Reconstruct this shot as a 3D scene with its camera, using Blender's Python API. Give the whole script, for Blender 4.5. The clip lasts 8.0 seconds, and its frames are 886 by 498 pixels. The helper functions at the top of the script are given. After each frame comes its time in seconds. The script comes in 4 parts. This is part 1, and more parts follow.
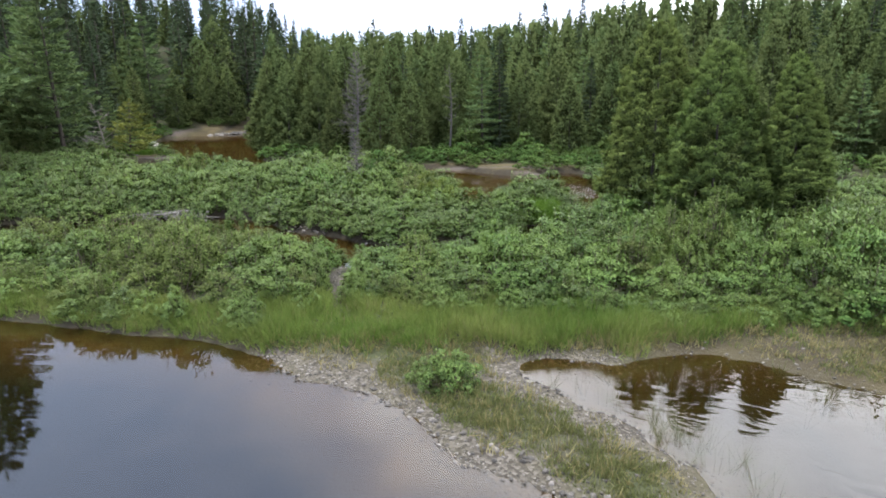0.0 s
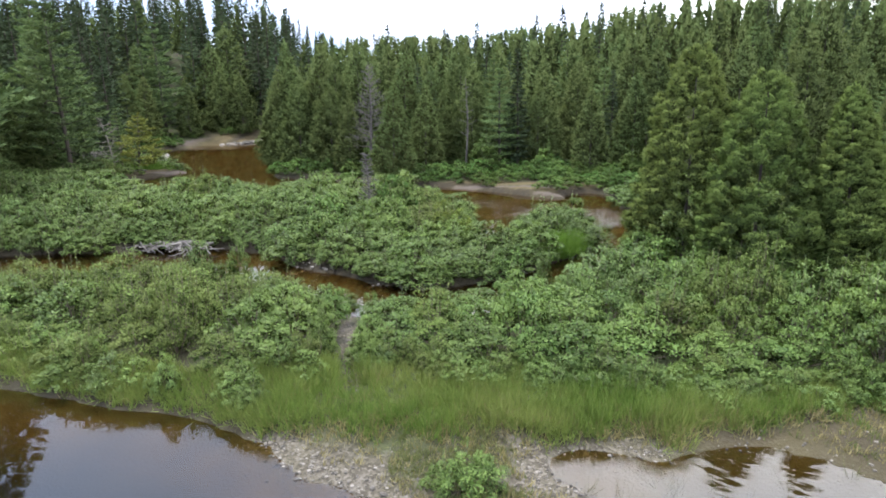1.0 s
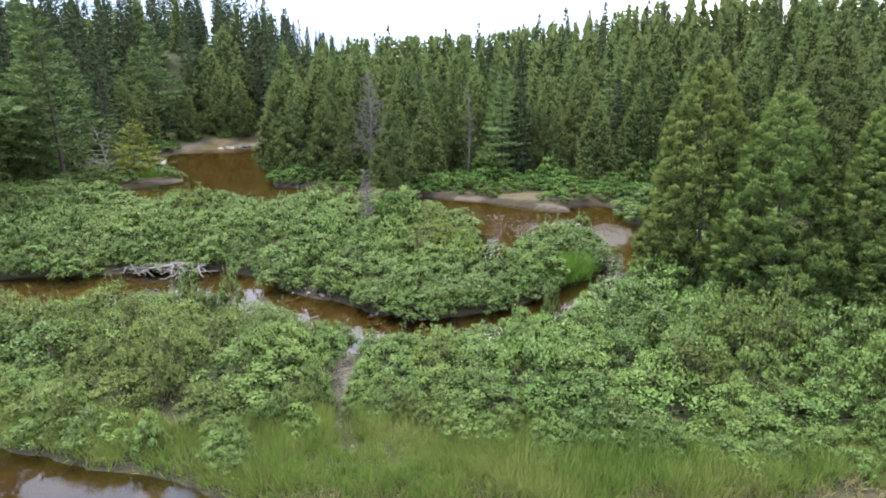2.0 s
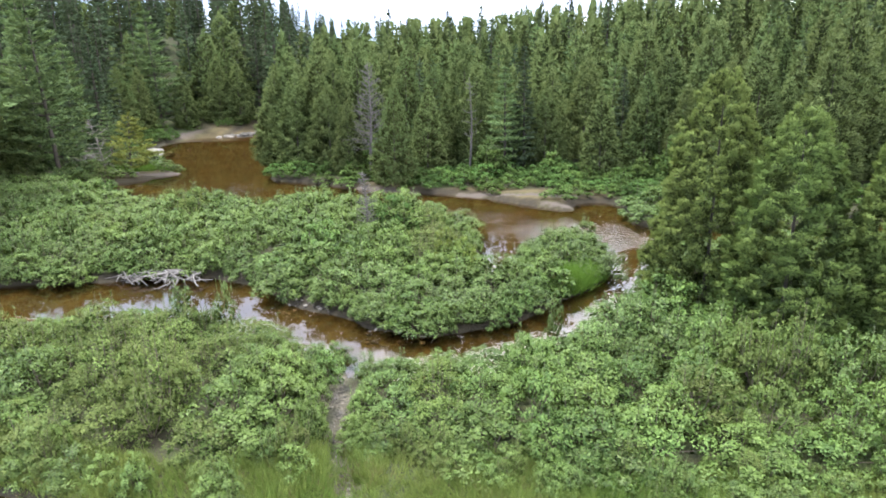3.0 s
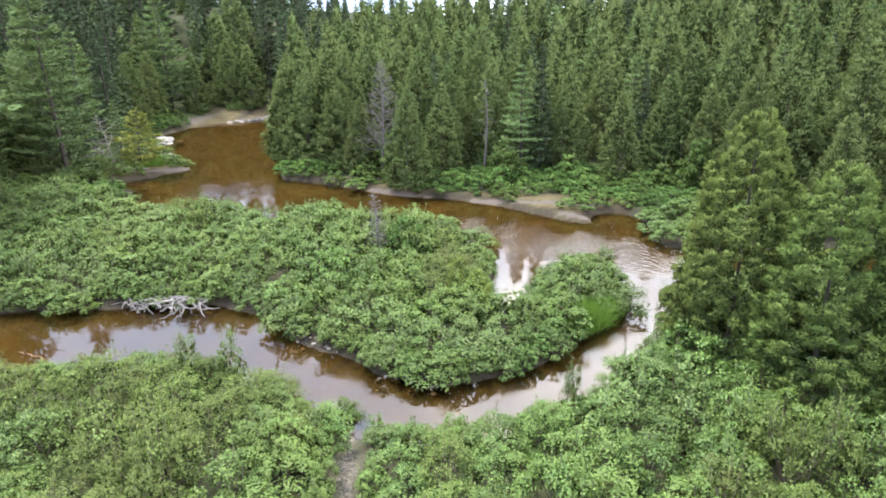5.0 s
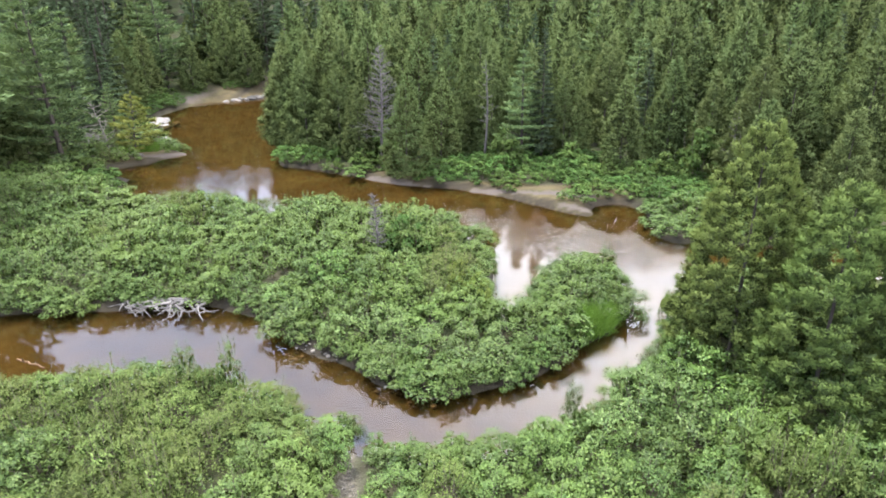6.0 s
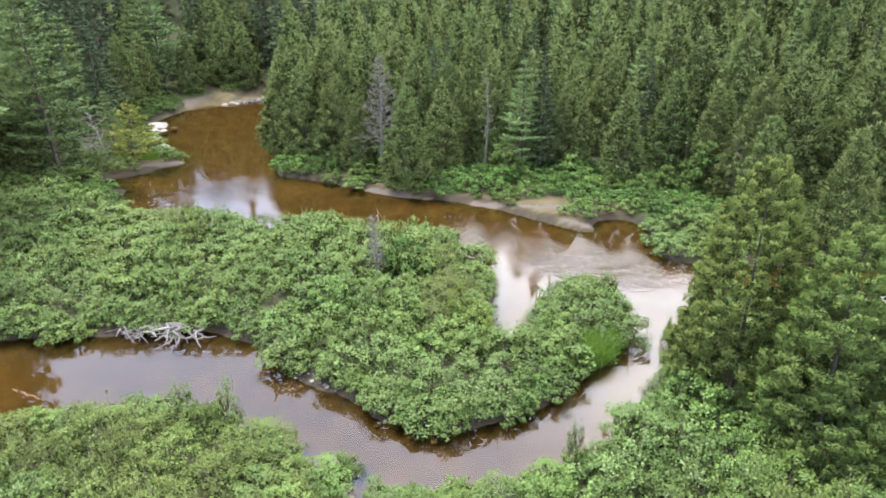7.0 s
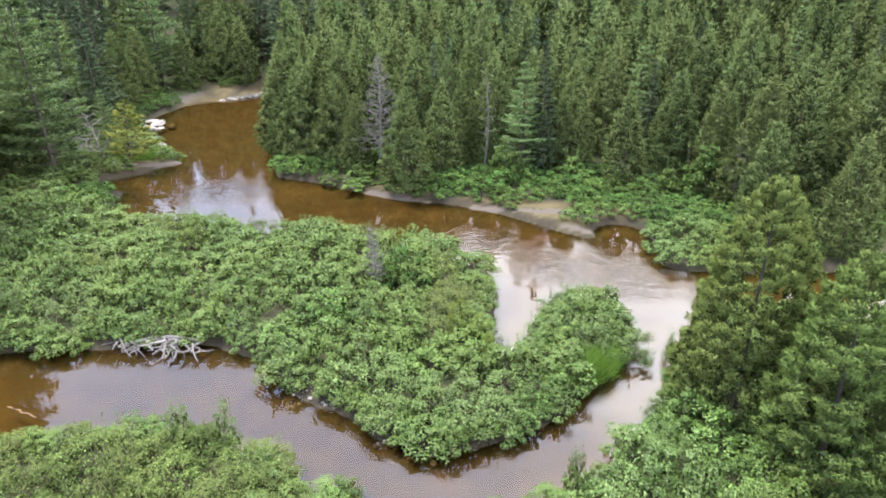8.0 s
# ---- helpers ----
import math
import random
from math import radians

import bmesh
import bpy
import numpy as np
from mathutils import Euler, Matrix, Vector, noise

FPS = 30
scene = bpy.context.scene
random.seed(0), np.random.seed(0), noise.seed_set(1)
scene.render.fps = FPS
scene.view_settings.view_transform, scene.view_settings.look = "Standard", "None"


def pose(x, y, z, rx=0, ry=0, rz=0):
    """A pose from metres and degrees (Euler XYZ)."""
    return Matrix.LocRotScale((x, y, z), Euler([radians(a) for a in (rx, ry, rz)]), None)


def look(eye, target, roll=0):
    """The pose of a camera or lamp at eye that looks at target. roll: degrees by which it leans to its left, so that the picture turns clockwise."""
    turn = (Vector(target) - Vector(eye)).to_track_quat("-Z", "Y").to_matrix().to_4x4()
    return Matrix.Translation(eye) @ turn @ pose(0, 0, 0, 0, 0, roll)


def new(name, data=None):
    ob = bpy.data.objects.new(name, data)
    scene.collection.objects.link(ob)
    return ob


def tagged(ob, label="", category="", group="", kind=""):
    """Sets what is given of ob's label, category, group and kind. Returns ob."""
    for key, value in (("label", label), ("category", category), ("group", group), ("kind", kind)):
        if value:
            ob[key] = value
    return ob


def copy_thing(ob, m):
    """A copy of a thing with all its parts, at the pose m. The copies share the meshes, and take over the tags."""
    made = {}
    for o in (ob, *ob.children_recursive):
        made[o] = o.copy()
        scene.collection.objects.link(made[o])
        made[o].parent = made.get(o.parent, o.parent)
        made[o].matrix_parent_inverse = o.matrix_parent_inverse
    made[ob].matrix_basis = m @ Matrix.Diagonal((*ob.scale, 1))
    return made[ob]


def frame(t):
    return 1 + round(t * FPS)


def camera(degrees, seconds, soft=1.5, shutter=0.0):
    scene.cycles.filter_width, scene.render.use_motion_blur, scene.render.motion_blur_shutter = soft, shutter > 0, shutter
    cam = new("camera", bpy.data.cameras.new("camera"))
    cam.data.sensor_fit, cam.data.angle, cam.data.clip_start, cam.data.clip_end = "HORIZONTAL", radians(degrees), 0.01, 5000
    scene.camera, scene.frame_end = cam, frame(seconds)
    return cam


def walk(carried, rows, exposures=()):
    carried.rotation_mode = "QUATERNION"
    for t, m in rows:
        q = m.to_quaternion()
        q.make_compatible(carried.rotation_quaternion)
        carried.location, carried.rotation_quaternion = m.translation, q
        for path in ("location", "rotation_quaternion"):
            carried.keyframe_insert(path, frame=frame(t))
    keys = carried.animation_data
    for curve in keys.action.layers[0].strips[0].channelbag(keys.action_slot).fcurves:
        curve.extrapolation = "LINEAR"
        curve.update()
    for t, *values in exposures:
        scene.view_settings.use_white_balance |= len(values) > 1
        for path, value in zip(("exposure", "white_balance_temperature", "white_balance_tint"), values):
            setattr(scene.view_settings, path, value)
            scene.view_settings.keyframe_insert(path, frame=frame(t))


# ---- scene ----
cam = camera(69.8, 8.0, soft=1.8)
PATH = [
    (0, (1.936, 1.999, 6.108), (1.854, 3.931, 5.598), -0.6),
    (0.5, (1.81, 3.12, 6.646), (1.706, 5.051, 6.138), -0.6),
    (1, (1.731, 4.015, 7.169), (1.606, 5.945, 6.657), -0.7),
    (1.5, (1.681, 4.723, 7.597), (1.552, 6.651, 7.08), -0.8),
    (2, (1.652, 5.323, 7.975), (1.522, 7.248, 7.45), -0.8),
    (3.5, (1.623, 6.777, 9.369), (1.477, 8.675, 8.757), -0.8),
    (4, (1.591, 7.205, 9.856), (1.428, 9.098, 9.231), -0.7),
    (4.5, (1.547, 7.597, 10.422), (1.376, 9.484, 9.784), -0.6),
    (6, (1.425, 8.733, 12.132), (1.257, 10.571, 11.363), -0.5),
    (6.5, (1.362, 9.101, 12.647), (1.196, 10.937, 11.871), -0.4),
    (7, (1.331, 9.468, 13.217), (1.166, 11.298, 12.428), -0.4),
    (7.5, (1.282, 9.815, 13.656), (1.12, 11.639, 12.852), -0.4),
    (8, (1.261, 10.128, 13.967), (1.099, 11.944, 13.146), -0.3),
]
walk(cam, [(t, look(eye, target, roll)) for t, eye, target, roll in PATH],
     exposures=((0, 0.02, 6500, 8), (1.0, 0.2, 6500, 8), (2.0, 0.42, 6500, 8), (3.5, 0.74, 6500, 8), (4.7, 0.76, 6500, 8.5), (6.0, 0.80, 6500, 10.5), (8.0, 0.80, 6500, 10.5)))

# ---- world, sun, exposure ----
world = bpy.data.worlds.new("overcast_sky")
scene.world = world
world.use_nodes = True
wn, wl = world.node_tree.nodes, world.node_tree.links
wn.clear()
SUN_EL, SUN_AZ = radians(63), radians(287)


def wnode(kind, **props):
    n = wn.new(kind)
    for k, v in props.items():
        if k == "op":
            n.operation = v
    return n


w_out, w_bg = wn.new("ShaderNodeOutputWorld"), wn.new("ShaderNodeBackground")
w_bg.inputs["Strength"].default_value = 0.10
w_sky = wn.new("ShaderNodeTexSky")
w_sky.sky_type, w_sky.sun_disc = "NISHITA", False
w_sky.sun_elevation, w_sky.sun_rotation = SUN_EL, SUN_AZ
w_co, w_sep = wn.new("ShaderNodeTexCoord"), wn.new("ShaderNodeSeparateXYZ")
w_max = wnode("ShaderNodeMath", op="MAXIMUM")
w_max.inputs[1].default_value = 0.0
w_add = wnode("ShaderNodeMath", op="ADD")
w_add.inputs[1].default_value = 0.22
w_com, w_div = wn.new("ShaderNodeCombineXYZ"), wnode("ShaderNodeVectorMath", op="DIVIDE")
w_noise = wn.new("ShaderNodeTexNoise")
w_noise.inputs["Scale"].default_value, w_noise.inputs["Detail"].default_value = 1.1, 5.0
w_noise.inputs["Roughness"].default_value = 0.5
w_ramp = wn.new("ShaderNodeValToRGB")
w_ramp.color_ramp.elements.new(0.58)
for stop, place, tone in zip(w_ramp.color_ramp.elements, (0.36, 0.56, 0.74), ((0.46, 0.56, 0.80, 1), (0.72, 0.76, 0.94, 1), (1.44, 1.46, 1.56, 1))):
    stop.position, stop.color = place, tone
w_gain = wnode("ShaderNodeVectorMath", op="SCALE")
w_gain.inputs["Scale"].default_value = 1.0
w_mix = wn.new("ShaderNodeMix")
w_mix.data_type = "RGBA"
w_mix.inputs["Factor"].default_value = 0.85
wl.new(w_co.outputs["Generated"], w_sep.inputs[0])
wl.new(w_sep.outputs["Z"], w_max.inputs[0])
wl.new(w_max.outputs[0], w_add.inputs[0])
for k in range(3):
    wl.new(w_add.outputs[0], w_com.inputs[k])
wl.new(w_co.outputs["Generated"], w_div.inputs[0])
wl.new(w_com.outputs[0], w_div.inputs[1])
wl.new(w_div.outputs[0], w_noise.inputs["Vector"])
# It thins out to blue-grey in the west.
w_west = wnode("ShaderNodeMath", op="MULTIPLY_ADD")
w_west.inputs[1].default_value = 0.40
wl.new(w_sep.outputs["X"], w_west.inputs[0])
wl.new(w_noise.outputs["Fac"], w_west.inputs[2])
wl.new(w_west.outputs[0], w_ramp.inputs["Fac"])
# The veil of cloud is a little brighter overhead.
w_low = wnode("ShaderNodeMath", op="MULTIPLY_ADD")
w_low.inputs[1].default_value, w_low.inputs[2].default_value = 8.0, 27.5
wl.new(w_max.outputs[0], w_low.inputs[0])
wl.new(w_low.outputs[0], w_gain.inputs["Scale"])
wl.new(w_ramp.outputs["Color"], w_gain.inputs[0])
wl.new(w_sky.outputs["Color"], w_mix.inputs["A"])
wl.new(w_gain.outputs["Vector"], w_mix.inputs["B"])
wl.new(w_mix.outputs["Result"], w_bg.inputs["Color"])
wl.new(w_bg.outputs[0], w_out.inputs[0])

sun = new("sun", bpy.data.lights.new("sun", "SUN"))
sun.data.energy, sun.data.angle, sun.data.color = 5.6, radians(14), (1.0, 0.96, 0.88)
sun.matrix_world = look((0, 0, 60), Vector((0, 0, 60)) - Vector((math.sin(SUN_AZ) * math.cos(SUN_EL), math.cos(SUN_AZ) * math.cos(SUN_EL), math.sin(SUN_EL))))


# ---- materials ----
class Nodes:
    """A small wrapper that builds a node material."""

    def __init__(self, name):
        self.mat = bpy.data.materials.new(name)
        self.mat.use_nodes = True
        self.n, self.l = self.mat.node_tree.nodes, self.mat.node_tree.links
        self.n.clear()
        self.out = self.n.new("ShaderNodeOutputMaterial")

    def link(self, a, b):
        self.l.new(a, b)

    def noise(self, scale, detail=4.0, rough=0.55, vec=None, stretch=None):
        t = self.n.new("ShaderNodeTexNoise")
        t.inputs["Scale"].default_value, t.inputs["Detail"].default_value = scale, detail
        t.inputs["Roughness"].default_value = rough
        if vec is None:
            vec = self.n.new("ShaderNodeNewGeometry").outputs["Position"]
        if stretch:
            m = self.n.new("ShaderNodeMapping")
            m.inputs["Scale"].default_value = stretch
            self.link(vec, m.inputs["Vector"])
            vec = m.outputs["Vector"]
        self.link(vec, t.inputs["Vector"])
        return t.outputs["Fac"]

    def ramp(self, fac, *stops):
        r = self.n.new("ShaderNodeValToRGB")
        e = r.color_ramp.elements
        while len(e) < len(stops):
            e.new(0.5)
        for k, (p, c) in enumerate(stops):
            e[k].position, e[k].color = p, (*c, 1) if len(c) == 3 else c
        self.link(fac, r.inputs["Fac"])
        return r.outputs["Color"]

    def mix(self, fac, a, b, mode="MIX"):
        m = self.n.new("ShaderNodeMix")
        m.data_type, m.blend_type = "RGBA", mode
        for sock, v in (("Factor", fac), ("A", a), ("B", b)):
            if isinstance(v, (int, float)):
                m.inputs[sock].default_value = v
            elif isinstance(v, tuple):
                m.inputs[sock].default_value = (*v, 1)
            else:
                self.link(v, m.inputs[sock])
        return m.outputs["Result"]

    def math(self, op, a, b):
        m = self.n.new("ShaderNodeMath")
        m.operation = op
        for k, v in enumerate((a, b)):
            if isinstance(v, (int, float)):
                m.inputs[k].default_value = v
            else:
                self.link(v, m.inputs[k])
        return m.outputs[0]

    def bump(self, height, strength, distance):
        b = self.n.new("ShaderNodeBump")
        b.inputs["Strength"].default_value, b.inputs["Distance"].default_value = strength, distance
        self.link(height, b.inputs["Height"])
        return b.outputs["Normal"]

    def bsdf(self, color, rough=0.8, normal=None, spec=0.3):
        p = self.n.new("ShaderNodeBsdfPrincipled")
        if isinstance(color, tuple):
            p.inputs["Base Color"].default_value = (*color, 1)
        else:
            self.link(color, p.inputs["Base Color"])
        if isinstance(rough, (int, float)):
            p.inputs["Roughness"].default_value = rough
        else:
            self.link(rough, p.inputs["Roughness"])
        p.inputs["Specular IOR Level"].default_value = spec
        if normal is not None:
            self.link(normal, p.inputs["Normal"])
        return p.outputs[0]

    def done(self, shader):
        self.link(shader, self.out.inputs["Surface"])
        return self.mat


def leaf_material(name, dark, mid, light, through_leaf=0.3, patch=None, rough=0.7, hue_span=0.035, span=0.55, gloss=0.12):
    """Foliage: colour varies leaf by leaf, plant by plant and in patches some metres wide; light passes through the blades."""
    m = Nodes(name)
    geo, info = m.n.new("ShaderNodeNewGeometry"), m.n.new("ShaderNodeObjectInfo")
    c = m.ramp(geo.outputs["Random Per Island"], (0.0, dark), (0.5, mid), (1.0, light))
    hue = m.n.new("ShaderNodeHueSaturation")
    m.link(m.math("ADD", m.math("MULTIPLY", info.outputs["Random"], hue_span), 0.5 - 0.6 * hue_span), hue.inputs["Hue"])
    m.link(m.math("ADD", m.math("MULTIPLY", m.math("FRACT", m.math("MULTIPLY", info.outputs["Random"], 7.31), 0.0), span), 1.0 - 0.55 * span), hue.inputs["Value"])
    hue.inputs["Saturation"].default_value = 0.97
    m.link(c, hue.inputs["Color"])
    c = hue.outputs["Color"]
    if patch:
        f = m.ramp(m.noise(0.35, 3.0), (0.42, (0, 0, 0)), (0.68, (1, 1, 1)))
        c = m.mix(m.math("MULTIPLY", f, 0.6), c, patch)
    base = m.bsdf(c, rough, spec=gloss)
    tr = m.n.new("ShaderNodeBsdfTranslucent")
    m.link(m.mix(0.2, c, (0.20, 0.28, 0.04)), tr.inputs["Color"])
    mx = m.n.new("ShaderNodeMixShader")
    mx.inputs[0].default_value = through_leaf
    m.link(base, mx.inputs[1])
    m.link(tr.outputs[0], mx.inputs[2])
    return m.done(mx.outputs[0])


M_CEDAR = leaf_material("cedar_sprays", (0.082, 0.114, 0.041), (0.100, 0.138, 0.048), (0.120, 0.162, 0.057), 0.24, (0.122, 0.150, 0.055), gloss=0.04, span=0.42)
M_LONE_CEDAR = leaf_material("sunny_cedar_sprays", (0.086, 0.120, 0.031), (0.104, 0.144, 0.037), (0.126, 0.170, 0.046), 0.26, (0.126, 0.154, 0.046), gloss=0.04, span=0.2)
# Darker cedar green for inner sprays: shade between boughs, put into the colour.
M_INNER = leaf_material("inner_sprays_shade_tone", (0.038, 0.050, 0.018), (0.050, 0.066, 0.024), (0.064, 0.082, 0.030), 0.12, gloss=0.0)
# Darker leaf green inside the bushes; the shade of the gaps is painted in.
M_INNER_LEAF = leaf_material("inner_leaves_shade_tone", (0.022, 0.034, 0.010), (0.034, 0.052, 0.014), (0.050, 0.068, 0.020), 0.12, gloss=0.0)
M_SPRUCE = leaf_material("spruce_needles", (0.028, 0.044, 0.024), (0.044, 0.068, 0.034), (0.068, 0.096, 0.046), 0.08, gloss=0.05)
M_PINE = leaf_material("pine_needles", (0.060, 0.098, 0.042), (0.106, 0.162, 0.062), (0.160, 0.224, 0.080), 0.2, gloss=0.06, hue_span=0.012)
M_ALDER = leaf_material("alder_leaves", (0.034, 0.068, 0.013), (0.078, 0.144, 0.027), (0.158, 0.240, 0.058), 0.26, (0.124, 0.172, 0.036), rough=0.55, gloss=0.28, hue_span=0.014)
M_GALE = leaf_material("sweet_gale_leaves", (0.040, 0.064, 0.016), (0.084, 0.126, 0.028), (0.150, 0.198, 0.054), 0.24, (0.112, 0.126, 0.042), hue_span=0.014)
M_WILLOW = leaf_material("willow_leaves", (0.038, 0.068, 0.016), (0.084, 0.140, 0.031), (0.154, 0.218, 0.062), 0.22, rough=0.55, gloss=0.28, hue_span=0.014)
M_HERB = leaf_material("fern_and_herb_leaves", (0.030, 0.070, 0.014), (0.062, 0.120, 0.025), (0.104, 0.172, 0.040), 0.24)
M_GRASS = leaf_material("sedge_blades", (0.070, 0.130, 0.022), (0.135, 0.225, 0.036), (0.240, 0.320, 0.070), 0.35, (0.220, 0.235, 0.075))
M_BRIGHT_GRASS = leaf_material("lush_grass_blades", (0.076, 0.153, 0.019), (0.106, 0.200, 0.025), (0.145, 0.238, 0.038), 0.38)
M_LARCH = leaf_material("larch_needles", (0.094, 0.127, 0.024), (0.143, 0.182, 0.035), (0.204, 0.237, 0.050), 0.3)
M_SPIT = leaf_material("short_spit_grass", (0.060, 0.075, 0.024), (0.095, 0.112, 0.036), (0.150, 0.158, 0.064), 0.3, (0.15, 0.13, 0.06))
M_DRY = leaf_material("dry_sedge_blades", (0.128, 0.104, 0.048), (0.200, 0.160, 0.072), (0.264, 0.216, 0.112), 0.2)


def bark_material(name, a, b):
    m = Nodes(name)
    co = m.n.new("ShaderNodeTexCoord").outputs["Object"]
    f = m.noise(9.0, 6.0, 0.65, co, (1, 1, 0.18))
    c = m.ramp(f, (0.3, a), (0.7, b))
    c = m.mix(m.math("MULTIPLY", m.noise(1.3, 2.0, 0.5, co), 0.35), c, tuple(0.6 * v for v in a))
    return m.done(m.bsdf(c, 0.9, m.bump(f, 0.6, 0.03), 0.15))


M_BARK = bark_material("conifer_bark", (0.035, 0.030, 0.026), (0.095, 0.082, 0.072))
M_STEM = bark_material("shrub_stems", (0.07, 0.055, 0.045), (0.17, 0.14, 0.115))
M_DEADWOOD = bark_material("bleached_dead_wood", (0.11, 0.10, 0.095), (0.27, 0.25, 0.235))
M_SNAG = bark_material("grey_dead_branches", (0.075, 0.069, 0.066), (0.17, 0.157, 0.15))
M_WETWOOD = bark_material("wet_log_bark", (0.09, 0.055, 0.03), (0.20, 0.13, 0.075))


def stone_material(name, a, b, c3):
    m = Nodes(name)
    geo = m.n.new("ShaderNodeNewGeometry")
    info = m.n.new("ShaderNodeObjectInfo")
    r = m.math("FRACT", m.math("ADD", geo.outputs["Random Per Island"], info.outputs["Random"]), 0.0)
    c = m.ramp(r, (0.0, a), (0.55, b), (1.0, c3))
    f = m.noise(22.0, 5.0, 0.6)
    c = m.mix(0.5, c, m.ramp(f, (0.3, (0.55, 0.53, 0.5)), (0.7, (1.25, 1.22, 1.18))), "MULTIPLY")
    return m.done(m.bsdf(c, 0.75, m.bump(f, 0.4, 0.01), 0.35))


M_STONE = stone_material("river_stones", (0.040, 0.036, 0.032), (0.105, 0.095, 0.084), (0.23, 0.21, 0.19))
M_BOULDER = stone_material("pale_granite", (0.17, 0.16, 0.15), (0.21, 0.20, 0.187), (0.26, 0.247, 0.232))


def ground_material():
    """Leaf litter and moss, with gravel, sand and river bed laid in by zone."""
    m = Nodes("river_ground")
    zone = m.n.new("ShaderNodeVertexColor")
    zone.layer_name = "zone"
    sep = m.n.new("ShaderNodeSeparateColor")
    m.link(zone.outputs["Color"], sep.inputs[0])
    fine, wide = m.noise(14.0, 6.0, 0.65), m.noise(0.7, 4.0)
    litter = m.mix(m.ramp(wide, (0.35, (0, 0, 0)), (0.65, (1, 1, 1))), m.ramp(fine, (0.3, (0.020, 0.017, 0.011)), (0.7, (0.055, 0.047, 0.028))),
                   m.ramp(fine, (0.3, (0.026, 0.036, 0.013)), (0.7, (0.058, 0.074, 0.024))))
    vor = m.n.new("ShaderNodeTexVoronoi")
    vor.inputs["Scale"].default_value = 16.0
    m.link(m.n.new("ShaderNodeNewGeometry").outputs["Position"], vor.inputs["Vector"])
    grey = m.n.new("ShaderNodeSeparateColor")
    m.link(vor.outputs["Color"], grey.inputs[0])
    gravel = m.ramp(grey.outputs[0], (0.0, (0.038, 0.032, 0.025)), (0.5, (0.076, 0.066, 0.053)), (1.0, (0.145, 0.130, 0.110)))
    gravel = m.mix(m.ramp(wide, (0.4, (0, 0, 0)), (0.7, (0.5, 0.5, 0.5))), gravel, (0.085, 0.075, 0.043))
    sand = m.mix(fine, (0.052, 0.042, 0.035), (0.108, 0.090, 0.078))
    bed = m.mix(m.ramp(wide, (0.35, (0, 0, 0)), (0.68, (1, 1, 1))), (0.066, 0.051, 0.024), (0.125, 0.096, 0.046))
    bed = m.mix(m.math("MULTIPLY", fine, 0.5), bed, (0.045, 0.034, 0.02))
    c = m.mix(sep.outputs[0], litter, gravel)
    ragged = m.math("ADD", sep.outputs[1], m.math("MULTIPLY", m.math("SUBTRACT", m.noise(3.2, 4.0, 0.6), 0.5), 1.5))
    c = m.mix(m.ramp(ragged, (0.42, (0, 0, 0)), (0.62, (1, 1, 1))), c, sand)
    c = m.mix(sep.outputs[2], c, bed)
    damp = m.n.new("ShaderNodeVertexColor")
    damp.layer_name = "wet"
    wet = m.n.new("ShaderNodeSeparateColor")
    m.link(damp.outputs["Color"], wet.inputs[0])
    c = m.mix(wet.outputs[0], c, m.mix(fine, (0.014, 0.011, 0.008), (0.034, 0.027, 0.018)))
    h = m.math("ADD", fine, m.math("MULTIPLY", vor.outputs["Distance"], 0.6))
    return m.done(m.bsdf(c, 0.9, m.bump(h, 0.5, 0.05), 0.2))


M_GROUND = ground_material()


def water_material():
    """Clear tea-brown water: it shows its bed where it reflects dark trees, and the sky where it reflects that."""
    m = Nodes("tannin_river_water")
    pos = m.n.new("ShaderNodeNewGeometry").outputs["Position"]
    calm = m.noise(1.7, 1.0, 0.4, pos, (0.45, 1.0, 1.0))
    across = m.n.new("ShaderNodeMapping")
    across.inputs["Rotation"].default_value = (0, 0, radians(28))
    m.link(pos, across.inputs["Vector"])
    ripple = m.noise(3.4, 2.0, 0.5, across.outputs["Vector"], (0.55, 1.5, 1.0))
    zone = m.n.new("ShaderNodeVertexColor")
    zone.layer_name = "riffle"
    sep = m.n.new("ShaderNodeSeparateColor")
    m.link(zone.outputs["Color"], sep.inputs[0])
    patch = m.ramp(m.noise(0.16, 2.0), (0.45, (0, 0, 0)), (0.62, (1, 1, 1)))
    h = m.math("ADD", m.math("MULTIPLY", calm, m.math("ADD", m.math("MULTIPLY", patch, 0.004), 0.003)), m.math("MULTIPLY", ripple, m.math("MULTIPLY", sep.outputs[0], 0.062)))
    nrm = m.bump(h, 1.0, 1.0)
    fres = m.n.new("ShaderNodeFresnel")
    fres.inputs["IOR"].default_value = 1.8
    m.link(nrm, fres.inputs["Normal"])
    tr, gl = m.n.new("ShaderNodeBsdfTransparent"), m.n.new("ShaderNodeBsdfGlossy")
    m.link(m.mix(sep.outputs[1], (0.80, 0.66, 0.42), (0.30, 0.30, 0.27)), tr.inputs["Color"])
    gl.inputs["Roughness"].default_value = 0.03
    m.link(nrm, gl.inputs["Normal"])
    mx = m.n.new("ShaderNodeMixShader")
    m.link(fres.outputs[0], mx.inputs[0])
    m.link(tr.outputs[0], mx.inputs[1])
    m.link(gl.outputs[0], mx.inputs[2])
    return m.done(mx.outputs[0])


M_WATER = water_material()

